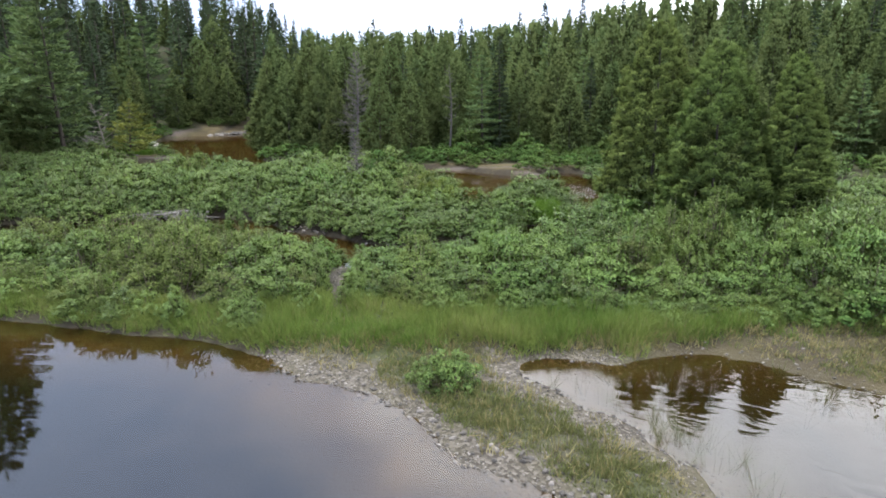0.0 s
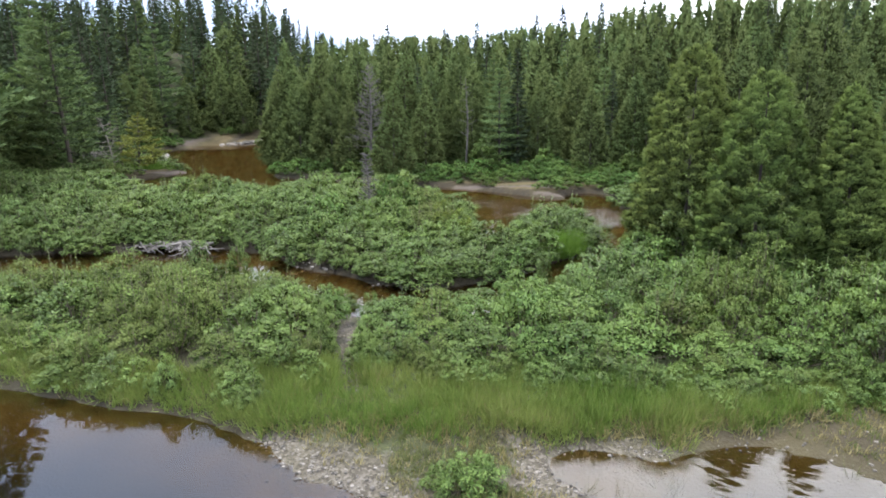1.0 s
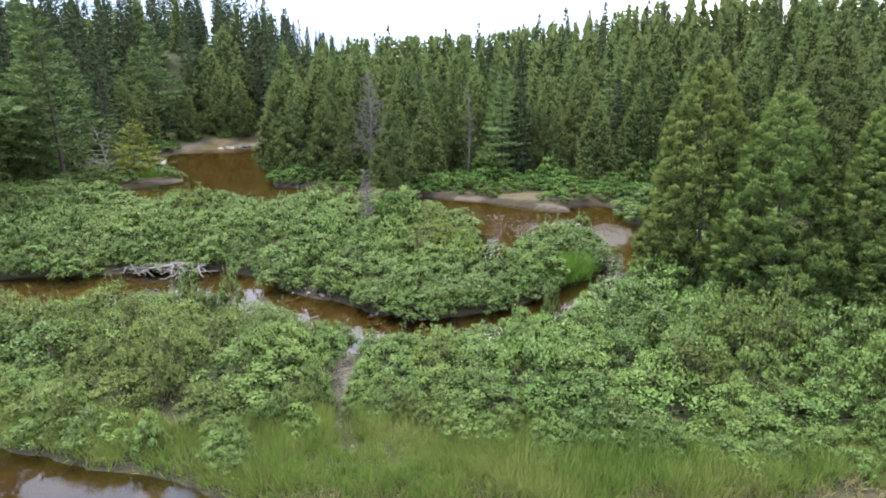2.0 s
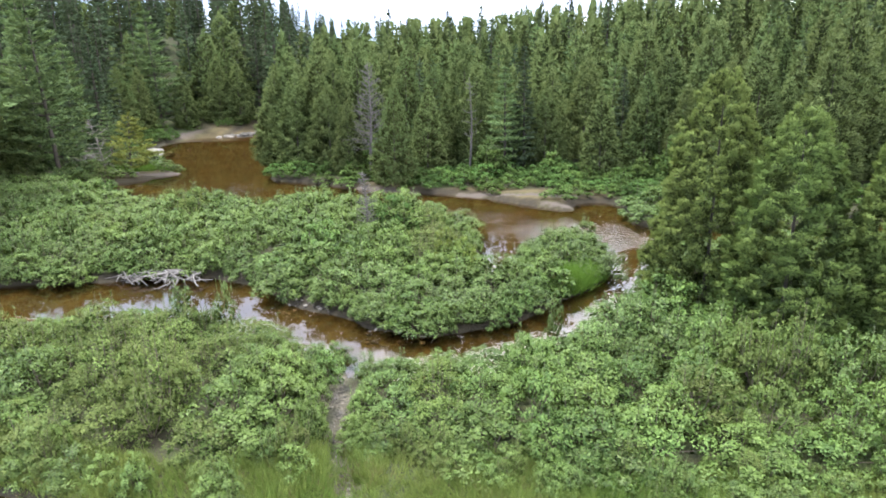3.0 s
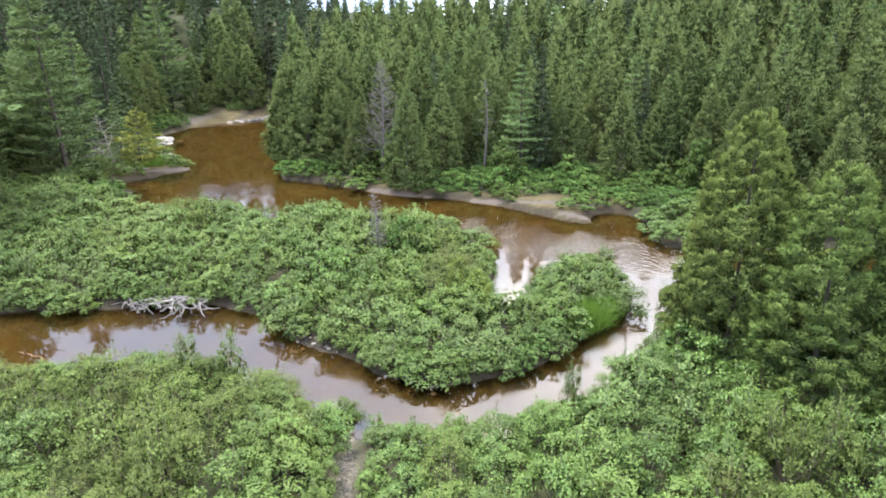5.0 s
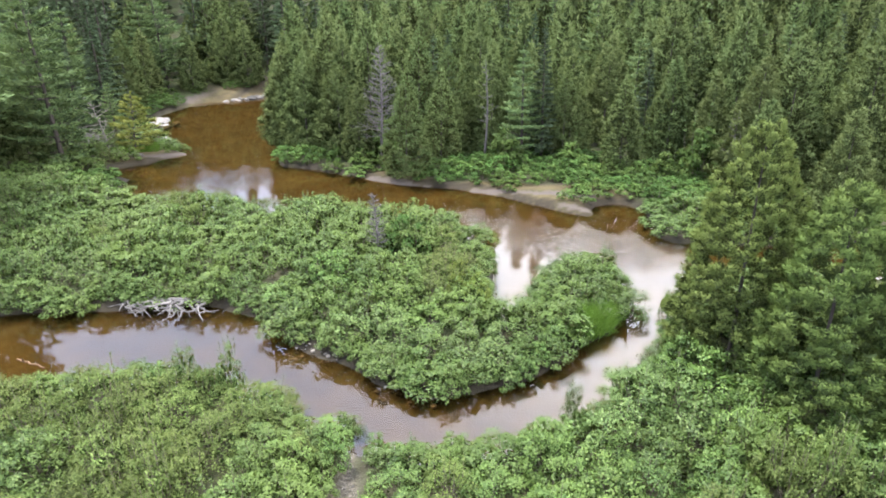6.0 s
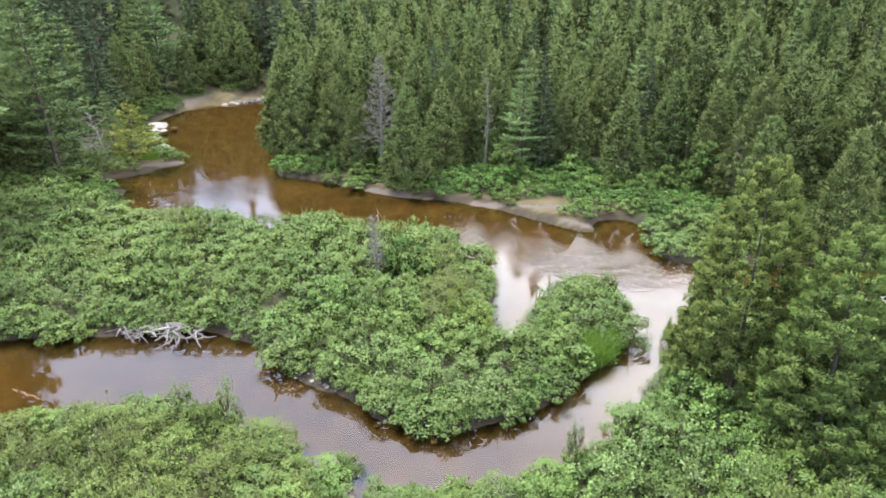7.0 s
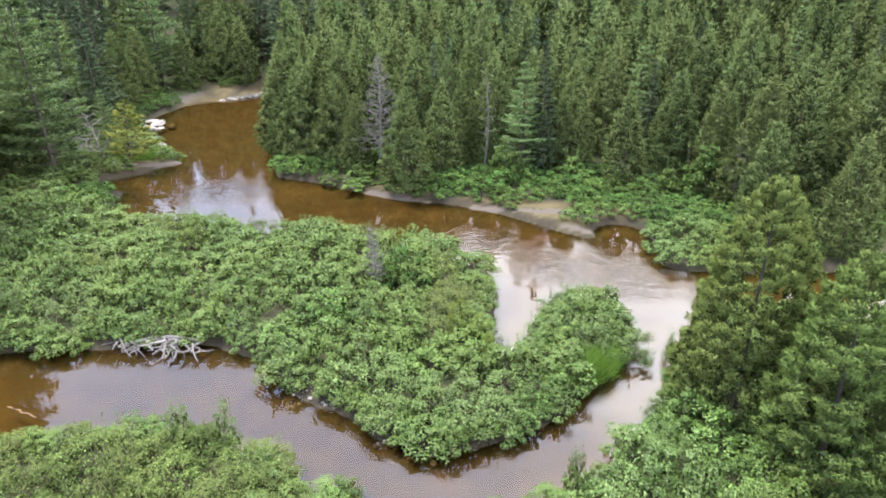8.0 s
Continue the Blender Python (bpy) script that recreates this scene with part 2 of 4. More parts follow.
# ---- plan of the valley ----
# Each stretch of water is a chain of (x, y, half width).
SIDE_CHANNEL = ((-60, 24, 3.0), (-30, 26.2, 2.8), (-20, 26.6, 2.7), (-15, 27.2, 2.9), (-11, 28.2, 2.9), (-8.6, 27.9, 2.4), (-6.6, 26.7, 1.7), (-4.7, 25.9, 1.6), (-3, 24.5, 1.6),
                (-0.6, 23.9, 1.5), (1.4, 24.3, 1.55), (3.4, 25.6, 1.45), (4.9, 27.3, 1.3), (6.5, 29.4, 1.0), (7.8, 31.6, 1.1), (8.4, 34, 1.7))
RIVER = ((-26.6, 82.5, 2.4), (-28, 76.5, 5.0), (-27.3, 71, 6.2), (-24.3, 65, 5.6), (-21.6, 60.5, 4.6), (-19.0, 56.2, 3.8), (-19.6, 52.0, 5.0), (-18, 48.3, 5.4), (-12.5, 47.0, 4.8),
         (-6.5, 45.4, 3.6), (-1, 43.8, 3.7), (3, 41.3, 3.3), (6.4, 38.6, 3.4), (9.5, 36.8, 2.6), (15, 37, 2.2), (22, 38.2, 2.2), (32, 38.5, 2.2), (60, 36, 2.5))
BAY = ((6.2, 40.5, 3.0), (8.0, 41.6, 1.8), (8.3, 43.8, 1.4))
BACKWATER = ((3.0, 38, 2.4), (2.7, 35.2, 1.6), (2.2, 32.6, 1.0), (2.1, 31.2, 0.7))
SPIT_BAY = ((-21.5, 51.5, 3.5), (-25, 50.2, 1.6))
POND_WEST = ((-60, 8, 10), (-12, 8.6, 9.2), (-7.6, 8.4, 8.4), (-4.2, 8.1, 6.7), (-2.8, 7.6, 5.4), (0.4, 7.0, 4.4), (3.0, 2, 5.0), (6, -30, 20))
POND_EAST = ((3.75, 14.75, 0.7), (4.9, 13.9, 1.15), (6.8, 13.4, 2.2), (8.3, 11.7, 2.7), (9.0, 9, 3.2), (10.5, 4, 4.0), (14, -10, 8))
CHAINS = (SIDE_CHANNEL, RIVER, BAY, BACKWATER, SPIT_BAY, POND_WEST, POND_EAST)
TRAIL = ((-2.5, 23.2), (-2.3, 21.6), (-2.05, 20.1), (-1.8, 18.9), (-1.2, 17.2))
SHRUB_EDGE_X = (-60, -12.3, -9.1, -7.3, -5.0, -4.0, -2.2, -1.2, 1.5, 4.5, 10.5, 11.6, 13, 60)
SHRUB_EDGE_Y = (21, 19.2, 18.5, 17.7, 17.3, 17.4, 18.9, 18.9, 18.0, 17.6, 17.6, 16.8, 15, 12)
NORTH_X = (-60, -38, -31, -26, -21, -17, -14.5, -11.5, -8, -4.5, 0, 4, 9, 12, 16, 24, 80)
NORTH_Y = (84, 83, 83, 81.5, 71.5, 60.5, 57.5, 54.5, 52.2, 50, 52.5, 53.5, 52.5, 50, 47.5, 43, 43)
WEST_Y = (30, 42, 48, 52, 58, 64, 70, 78, 84, 90)
WEST_X = (-33, -31.5, -29, -29.5, -30.5, -32, -35.5, -35.3, -34.5, -36)


def chain_distance(chain, x, y):
    best = np.full(x.shape, 1e9)
    for (ax, ay, ar), (bx, by, br) in zip(chain, chain[1:]):
        dx, dy = bx - ax, by - ay
        u = np.clip(((x - ax) * dx + (y - ay) * dy) / (dx * dx + dy * dy), 0, 1)
        best = np.minimum(best, np.hypot(x - ax - u * dx, y - ay - u * dy) - (ar + u * (br - ar)))
    return best


def lattice(i, j):
    s = np.sin(i * 127.1 + j * 311.7) * 43758.5453
    return s - np.floor(s)


def bumps(x, y, size):
    """Smooth value noise, 0 to 1, with hills about size metres wide."""
    x, y = np.asarray(x, float) / size, np.asarray(y, float) / size
    i, j = np.floor(x), np.floor(y)
    u, v = x - i, y - j
    u, v = u * u * (3 - 2 * u), v * v * (3 - 2 * v)
    a, b, c, d = lattice(i, j), lattice(i + 1, j), lattice(i, j + 1), lattice(i + 1, j + 1)
    return (a * (1 - u) + b * u) * (1 - v) + (c * (1 - u) + d * u) * v


def smooth(a, b, v):
    t = np.clip((v - a) / (b - a), 0, 1)
    return t * t * (3 - 2 * t)


def shore(x, y):
    """Distance to the nearest water's edge, below zero in the water."""
    x, y = np.asarray(x, float), np.asarray(y, float)
    d = np.minimum.reduce([chain_distance(c, x, y) for c in CHAINS])
    return d + 0.35 * (bumps(x, y, 1.3) - 0.5) + 0.15 * (bumps(x, y, 0.45) - 0.5)


def oval(x, y, cx, cy, rx, ry, turn=0.0):
    c, s = math.cos(radians(turn)), math.sin(radians(turn))
    u, v = (x - cx) * c + (y - cy) * s, -(x - cx) * s + (y - cy) * c
    return np.hypot(u / rx, v / ry)


# Sand bars: centre, half length, half width, turn.
GRAVEL_BARS = ((-5.1, 27.6, 1.0, 0.5, -20), (-1.4, 25.5, 1.0, 0.35, -10), (-29, 82.5, 2.2, 0.9, 20), (5.4, 29.2, 1.5, 0.3, 40))
SAND_BARS = ((-32.2, 79.8, 3.2, 1.6, 50), (-24.6, 54.4, 2.9, 0.55, 33), (-5.6, 48.9, 2.4, 0.5, -20), (2.0, 46.8, 3.0, 0.4, -10), (5.8, 46.2, 2.6, 0.6, -3), (5.9, 43.9, 1.4, 0.4, -30))


def sand_mask(x, y):
    m = np.zeros(np.shape(x))
    for cx, cy, rx, ry, turn in SAND_BARS:
        m = np.maximum(m, 1 - smooth(0.75, 1.15, oval(x, y, cx, cy, rx, ry, turn) + 0.7 * (bumps(x, y, 0.8) - 0.5) + 0.4 * (bumps(x, y, 0.3) - 0.5)))
    return m


def trail_distance(x, y):
    return chain_distance(tuple((a, b, 0.0) for a, b in TRAIL), np.asarray(x, float), np.asarray(y, float))


def beach_mask(x, y):
    """The gravel strip round the two ponds."""
    edge = 15.6 + 0.9 * smooth(5, 9, x) - 0.6 * smooth(-2, -6, x) + 0.7 * (bumps(x, y, 0.8) - 0.5)
    return (1 - smooth(edge - 0.25, edge + 0.25, y)) * smooth(-7, -4, x)


def height(x, y):
    x, y = np.asarray(x, float), np.asarray(y, float)
    d = shore(x, y)
    soft = np.maximum(sand_mask(x, y), np.maximum(beach_mask(x, y), 1 - smooth(0.2, 0.5, trail_distance(x, y))))
    bank = (0.36 * (1 - np.exp(-np.maximum(d, 0) / 0.35))) * (1 - soft) + 0.14 * (1 - np.exp(-np.maximum(d, 0) / 0.9)) * soft
    bed = -0.65 * (1 - np.exp(np.minimum(d, 0) / 1.3))
    z = np.where(d > 0, bank + 0.10 * (bumps(x, y, 2.5) - 0.5) * smooth(0, 1, d), bed)
    z = z + sand_mask(x, y) * (0.10 + 0.05 * bumps(x, y, 1.1)) * smooth(-1.2, 0.3, d)
    z = z + 0.45 * np.exp(-oval(x, y, -4.5, 35, 6, 4) ** 2) * smooth(0.2, 2.5, d)
    z = z + 5.0 * smooth(72, 125, y) + 8.0 * smooth(-17, -45, x) * smooth(84, 112, y) + 6.0 * smooth(8, 45, x) * smooth(54, 100, y)
    return z


def ground_z(x, y):
    return float(height(np.array([x]), np.array([y]))[0])


# ---- mesh helpers ----
def soup(name, verts, faces, material, smooth_faces=False, normals=None):
    """A mesh from arrays of vertices and equal-sided faces; normals, where given, round off the shading of foliage."""
    verts, faces = np.asarray(verts, np.float32), np.asarray(faces, np.int32)
    me = bpy.data.meshes.new(name)
    k = faces.shape[1]
    me.vertices.add(len(verts))
    me.vertices.foreach_set("co", verts.ravel())
    me.loops.add(faces.size)
    me.loops.foreach_set("vertex_index", faces.ravel())
    me.polygons.add(len(faces))
    me.polygons.foreach_set("loop_start", np.arange(0, faces.size, k, dtype=np.int32))
    me.polygons.foreach_set("use_smooth", np.full(len(faces), smooth_faces))
    me.update(calc_edges=True)
    me.materials.append(material)
    if normals is not None:
        me.polygons.foreach_set("use_smooth", np.full(len(faces), True))
        me.normals_split_custom_set_from_vertices(normals)
    return me


def from_bm(name, bm, material, smooth_faces=False):
    me = bpy.data.meshes.new(name)
    for f in bm.faces:
        f.smooth = smooth_faces
    bm.to_mesh(me)
    bm.free()
    me.materials.append(material)
    return me


def part(name, me, parent, label=""):
    ob = new(name, me)
    ob.parent = parent
    return tagged(ob, label)


def thing(name, label, category, group="", kind=""):
    return tagged(new(name), label, category, group, kind)


def tubes(paths, sides=6):
    """Round limbs: each path is a list of (x, y, z, radius)."""
    V, F = [], []
    for path in paths:
        pts = [Vector(p[:3]) for p in path]
        start = len(V)
        for k, p in enumerate(pts):
            way = (pts[min(k + 1, len(pts) - 1)] - pts[max(k - 1, 0)]).normalized()
            side = way.cross(Vector((0.31, 0.17, 0.94)) if abs(way.z) < 0.9 else Vector((1, 0.1, 0))).normalized()
            up = way.cross(side)
            for a in range(sides):
                ang = 2 * math.pi * a / sides
                V.append(p + (side * math.cos(ang) + up * math.sin(ang)) * path[k][3])
        for k in range(len(pts) - 1):
            for a in range(sides):
                b = (a + 1) % sides
                q = start + k * sides
                F.append((q + a, q + b, q + sides + b, q + sides + a))
    return np.array([tuple(v) for v in V]), np.array(F)


def unit(v):
    return v / np.maximum(np.linalg.norm(v, axis=1, keepdims=True), 1e-9)


def blades(P, D, N, L, W, folded=True):
    """Leaves at P that point along D and face N: folded diamonds of two triangles, or single triangles."""
    D = unit(D)
    S = unit(np.cross(D, N))
    U = np.cross(S, D)
    L, W = np.asarray(L)[:, None], np.asarray(W)[:, None]
    n = len(P)
    if folded:
        mid = P + D * L * 0.45
        V = np.stack([P, mid + S * W / 2 + U * W * 0.14, P + D * L, mid - S * W / 2 + U * W * 0.14], 1).reshape(-1, 3)
        k = np.arange(n)[:, None] * 4
        return V, np.concatenate([k + [0, 1, 2], k + [0, 2, 3]], 1).reshape(-1, 3)
    V = np.stack([P - S * W / 2, P + S * W / 2, P + D * L], 1).reshape(-1, 3)
    return V, np.arange(3 * n).reshape(-1, 3)


def soft_normals(D, N, E, per, own=0.45):
    """Normals for leaves, halfway between the leaf's own face and the puff that it grows on."""
    D = unit(D)
    face = unit(N - D * np.sum(N * D, 1, keepdims=True))
    return np.repeat(unit(face * own + unit(E)), per, 0)


# ---- ground and water ----
def axis(lo, hi, step, far_lo, far_hi, n):
    core = np.arange(lo, hi, step)
    grow = lambda a, b: a + (b - a) * (np.linspace(0, 1, n + 1)[1:] ** 2.6)
    return np.concatenate([grow(lo, far_lo)[::-1], core, grow(core[-1], far_hi)])


def build_ground():
    xs, ys = axis(-28, 20, 0.32, -900, 900, 42), axis(9, 57, 0.32, -600, 1500, 56)
    X, Y = np.meshgrid(xs, ys)
    x, y = X.ravel(), Y.ravel()
    z = height(x, y)
    nx, ny = len(xs), len(ys)
    q = (np.arange(ny - 1)[:, None] * nx + np.arange(nx - 1)[None, :]).ravel()
    me = soup("ground", np.stack([x, y, z], 1), np.stack([q, q + 1, q + nx + 1, q + nx], 1), M_GROUND, True)
    d = shore(x, y)
    turf = smooth(0.55, 1.1, d + 0.7 * (bumps(x, y, 0.7) - 0.5)) * smooth(6.5, 4.5, x)
    gravel = np.maximum(beach_mask(x, y) * (1 - 0.85 * turf), 1 - smooth(0.12, 0.30, trail_distance(x, y)))
    mud = beach_mask(x, y) * smooth(4.8, 6.8, x)
    rim = 0.12 + 0.40 * smooth(-3.0, -1.5, x) * (1 - smooth(19, 21, y))
    gravel = np.maximum(gravel * (1 - 0.65 * mud), rim * (1 - smooth(0.1, 0.55, d + 0.5 * (bumps(x, y, 0.6) - 0.5))))
    for cx, cy, rx, ry, turn in GRAVEL_BARS:
        gravel = np.maximum(gravel, 1 - smooth(0.7, 1.2, oval(x, y, cx, cy, rx, ry, turn) + 0.4 * (bumps(x, y, 0.5) - 0.5)))
    col = np.stack([gravel, sand_mask(x, y), 1 - smooth(-0.5, -0.02, d), np.ones_like(d)], 1)
    col[:, 2] *= 1 - 0.6 * sand_mask(x, y)
    silt = np.zeros_like(d)
    for cx, cy, rx, ry, turn in SAND_BARS:
        silt = np.maximum(silt, 1 - smooth(1.0, 1.25, oval(x, y, cx, cy, rx + 0.9, ry + 0.9, turn)))
    col[:, 2] = np.maximum(col[:, 2], 0.85 * silt * (1 - sand_mask(x, y)))
    col[:, 2] = np.maximum(col[:, 2], 0.75 * mud * (0.6 + 0.4 * bumps(x, y, 0.9)))
    layer = me.color_attributes.new("zone", "FLOAT_COLOR", "POINT")
    layer.data.foreach_set("color", col.astype(np.float32).ravel())
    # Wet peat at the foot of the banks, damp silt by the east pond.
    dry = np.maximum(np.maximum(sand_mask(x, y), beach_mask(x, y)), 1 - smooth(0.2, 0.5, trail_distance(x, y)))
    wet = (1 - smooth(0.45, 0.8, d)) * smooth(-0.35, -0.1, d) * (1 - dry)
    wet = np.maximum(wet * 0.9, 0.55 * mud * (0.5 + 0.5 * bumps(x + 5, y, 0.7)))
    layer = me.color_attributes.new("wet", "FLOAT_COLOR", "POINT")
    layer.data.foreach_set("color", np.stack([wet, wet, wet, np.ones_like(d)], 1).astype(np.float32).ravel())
    return tagged(new("ground", me), "river valley ground of leaf litter, gravel and pale sand bars", "ground", kind="structure")


def build_water():
    xs, ys = axis(-40, 40, 1.2, -160, 160, 10), axis(-2, 90, 1.2, -140, 140, 10)
    X, Y = np.meshgrid(xs, ys)
    x, y = X.ravel(), Y.ravel()
    nx, ny = len(xs), len(ys)
    q = (np.arange(ny - 1)[:, None] * nx + np.arange(nx - 1)[None, :]).ravel()
    me = soup("water", np.stack([x, y, 0 * x], 1), np.stack([q, q + 1, q + nx + 1, q + nx], 1), M_WATER, True)
    r = np.maximum.reduce([1 - smooth(0.5, 1.1, oval(x, y, 6.5, 38.5, 5.0, 3.0, -20)), 0.40 * (1 - smooth(0.4, 1.1, oval(x, y, -16.5, 49.5, 4.5, 4.0, 0))),
                           0.8 * (1 - smooth(0.4, 1.1, oval(x, y, 0.5, 42.2, 5, 2.0, -15)))])
    r = np.maximum(r, 0.13 * smooth(3.6, 6.0, x) * (1 - smooth(16, 17, y)))
    deep = smooth(-0.4, -3.0, shore(x, y)) * (1 - smooth(16, 18, y))
    col = np.stack([r, deep, r, np.ones_like(r)], 1)
    layer = me.color_attributes.new("riffle", "FLOAT_COLOR", "POINT")
    layer.data.foreach_set("color", col.astype(np.float32).ravel())
    return tagged(new("water", me), "clear tea-brown river water reflecting trees and cloud", "river", kind="structure")


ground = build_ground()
water = build_water()


# ---- plants: patterns and how they are set out ----
def pattern(name, label, category, group, bits):
    """A plant to be copied: bits are (part name, vertices, faces, material, smooth or soft normals)."""
    ob = thing(name, label, category, group)
    for bit, v, f, material, rounded in bits:
        soft = None if isinstance(rounded, bool) else rounded
        part(bit, soup(bit, v, f, material, soft is None and rounded, soft), ob)
    return {"ob": ob, "bits": bits}


def set_out(places, keep, rest_name, rest_label, category):
    """Copies patterns to their places (pattern, x, y, scale, stretch, turn): the nearest ones as things, the rest as one thicket or wood."""
    places = sorted(places, key=lambda p: math.hypot(p[1] - 1.5, p[2] - 12))
    V, F, I, S, mats, base = [], [], [], [], [], 0
    for k, (pat, x, y, scale, stretch, turn) in enumerate(places):
        z = ground_z(x, y) - 0.04
        m = Matrix.LocRotScale((x, y, z), Euler((0, 0, turn)), (scale, scale, scale * stretch))
        if k < keep:
            copy_thing(pat["ob"], m)
            continue
        m = np.array(m)
        for _, v, f, material, rounded in pat["bits"]:
            if material not in mats:
                mats.append(material)
            f = np.asarray(f)
            if f.shape[1] == 4:
                f = np.concatenate([f[:, [0, 1, 2]], f[:, [0, 2, 3]]])
            V.append(v @ m[:3, :3].T + m[:3, 3])
            F.append(f + base)
            I.append(np.full(len(f), mats.index(material), np.int32))
            S.append(np.zeros_like(v) if isinstance(rounded, bool) else unit(rounded @ np.linalg.inv(m[:3, :3])))
            base += len(v)
    if V:
        me = soup(rest_name, np.concatenate(V), np.concatenate(F), mats[0], False, np.concatenate(S))
        for material in mats[1:]:
            me.materials.append(material)
        me.polygons.foreach_set("material_index", np.concatenate(I))
        tagged(new(rest_name, me), rest_label, category, kind="stuff")


def retire(patterns):
    """Takes away the patterns from which copies were made."""
    for pat in patterns:
        for o in (*pat["ob"].children_recursive, pat["ob"]):
            bpy.data.objects.remove(o)


# ---- trees ----
FORM = {  # foot of the crown, spray spread, flatness, tip curl, spray lift, spray width
    "spruce": (0.05, 0.24, 0.32, 0.22, -0.10, 0.50),
    "pine": (0.07, 0.36, 0.13, 0.14, 0.20, 0.38),
    "larch": (0.10, 0.26, 0.22, 0.10, 0.10, 0.42),
}


def conifer(seed, tall, wide, kind, limbs, sprays, size, leaf, bark_limbs=3):
    """Trunk and crown of one conifer."""
    rng = np.random.default_rng(seed)
    bare, spread_f, flat, curl, lift, leaf_w = FORM[kind]
    V, D, N, L, E, limb_paths = [], [], [], [], [], []
    lean = rng.normal(0, 0.02, 2) * tall
    for i in range(limbs):
        u = (i + rng.random()) / limbs
        if kind in ("pine", "larch"):
            u = (math.floor(u * 14) + 0.40 * rng.random()) / 14
        u = bare + (0.985 - bare) * u ** {"spruce": 1.0, "pine": 0.9, "larch": 1.0}[kind]
        a = i * 2.39996 + rng.normal(0, 0.35)
        if kind == "spruce":
            r = wide * (1 - u) ** 0.95 * rng.uniform(0.7, 1.1) + 0.08
        else:
            r = wide * min(1, (1 - u) ** 0.8 * 1.25) * (0.6 + 0.4 * min(1, (u - bare) / 0.2)) * rng.uniform(0.5, 1.12) + 0.1
        rise = {"spruce": rng.uniform(-0.42, -0.12) + 0.5 * u, "pine": rng.uniform(-0.08, 0.14) + 0.35 * u, "larch": rng.uniform(-0.1, 0.12) + 0.3 * u}[kind]
        out = np.array([math.cos(a), math.sin(a), 0.0])
        side = np.array([-out[1], out[0], 0.0])
        root = np.array([lean[0] * u, lean[1] * u, u * tall])
        m = max(5, int(sprays * (0.35 + 0.9 * (r / wide))))
        s = rng.uniform(0.10 if kind == "spruce" else 0.22, 1.0, m) ** 0.75
        axis_p = root + np.outer(s * r, out) + np.outer(r * (rise * s + curl * (s ** 3) * 0.6), [0, 0, 1])
        spread = spread_f * r * (0.35 + 0.65 * np.sin(np.pi * np.clip(s * 0.85 + 0.08, 0, 1)))
        off = rng.normal(0, 0.6, (m, 2))
        p = axis_p + np.outer(off[:, 0] * spread, side) + np.outer(off[:, 1] * spread * flat, [0, 0, 1])
        d = out * rng.uniform(0.4, 1.0, (m, 1)) + np.outer(off[:, 0] * 0.7, side) + rng.normal(0, 0.3, (m, 3))
        d[:, 2] += lift
        nrm = rng.normal(0, 0.5, (m, 3)) + out * 0.75
        nrm[:, 2] += 0.8
        V.append(p)
        D.append(d)
        N.append(nrm)
        E.append(nrm * 0.7 + np.outer(off[:, 1], [0, 0, 0.6]) + out * 0.3 + [0, 0, 0.4])
        L.append(size * rng.uniform(0.65, 1.3, m) * (0.75 + 0.4 * r / wide))
        if bark_limbs and i % bark_limbs == 0:
            limb_paths.append([(*root, 0.012 * tall * (1 - u) * 0.5 + 0.012), (*(root + out * r * 0.8 + np.array([0, 0, r * rise * 0.8])), 0.008)])
    k = 14
    V.append(np.array([lean[0], lean[1], tall]) - np.outer(rng.uniform(0, 0.09 * tall, k), [0, 0, 1]) + rng.normal(0, 0.02, (k, 3)))
    D.append(rng.normal(0, 0.4, (k, 3)) + [0, 0, 1])
    N.append(rng.normal(0, 1, (k, 3)))
    E.append(rng.normal(0, 0.5, (k, 3)) + [0, 0, 0.5])
    L.append(np.full(k, size * 0.9))
    P, D, N, L, E = np.concatenate(V), np.concatenate(D), np.concatenate(N), np.concatenate(L), np.concatenate(E)
    v, f = blades(P, D, N, L, L * leaf_w, folded=False)
    trunk = [[(lean[0] * u, lean[1] * u, u * tall - (0.3 if u == 0 else 0), 0.013 * tall * (1 - u) ** 0.8 + 0.015) for u in (0, 0.05, 0.45, 0.96)]]
    tv, tf = tubes(trunk + limb_paths, 4 if bark_limbs != 1 else 6)
    return [("trunk", tv, tf, M_BARK, True), ("crown", v, f, leaf, soft_normals(D, N, E, 3, 0.3))]


def heaped(rng, C, R, T, per, bias, lo, hi):
    """Points on rounded clumps: centres C, half sizes R along the axes T; gives the points, the outward ways and the clump of each."""
    k = len(C)
    e = unit(rng.normal(0, 1, (k * per, 3)) + np.repeat(bias, per, 0))
    i = np.repeat(np.arange(k), per)
    local = np.einsum("nkc,nk->nc", T[i], np.einsum("nkc,nc->nk", T[i], e) * R[i])
    bulge = unit(np.einsum("nkc,nk->nc", T[i], np.einsum("nkc,nc->nk", T[i], e) / R[i]))
    return C[i] + local * rng.uniform(lo, hi, (k * per, 1)), bulge, i


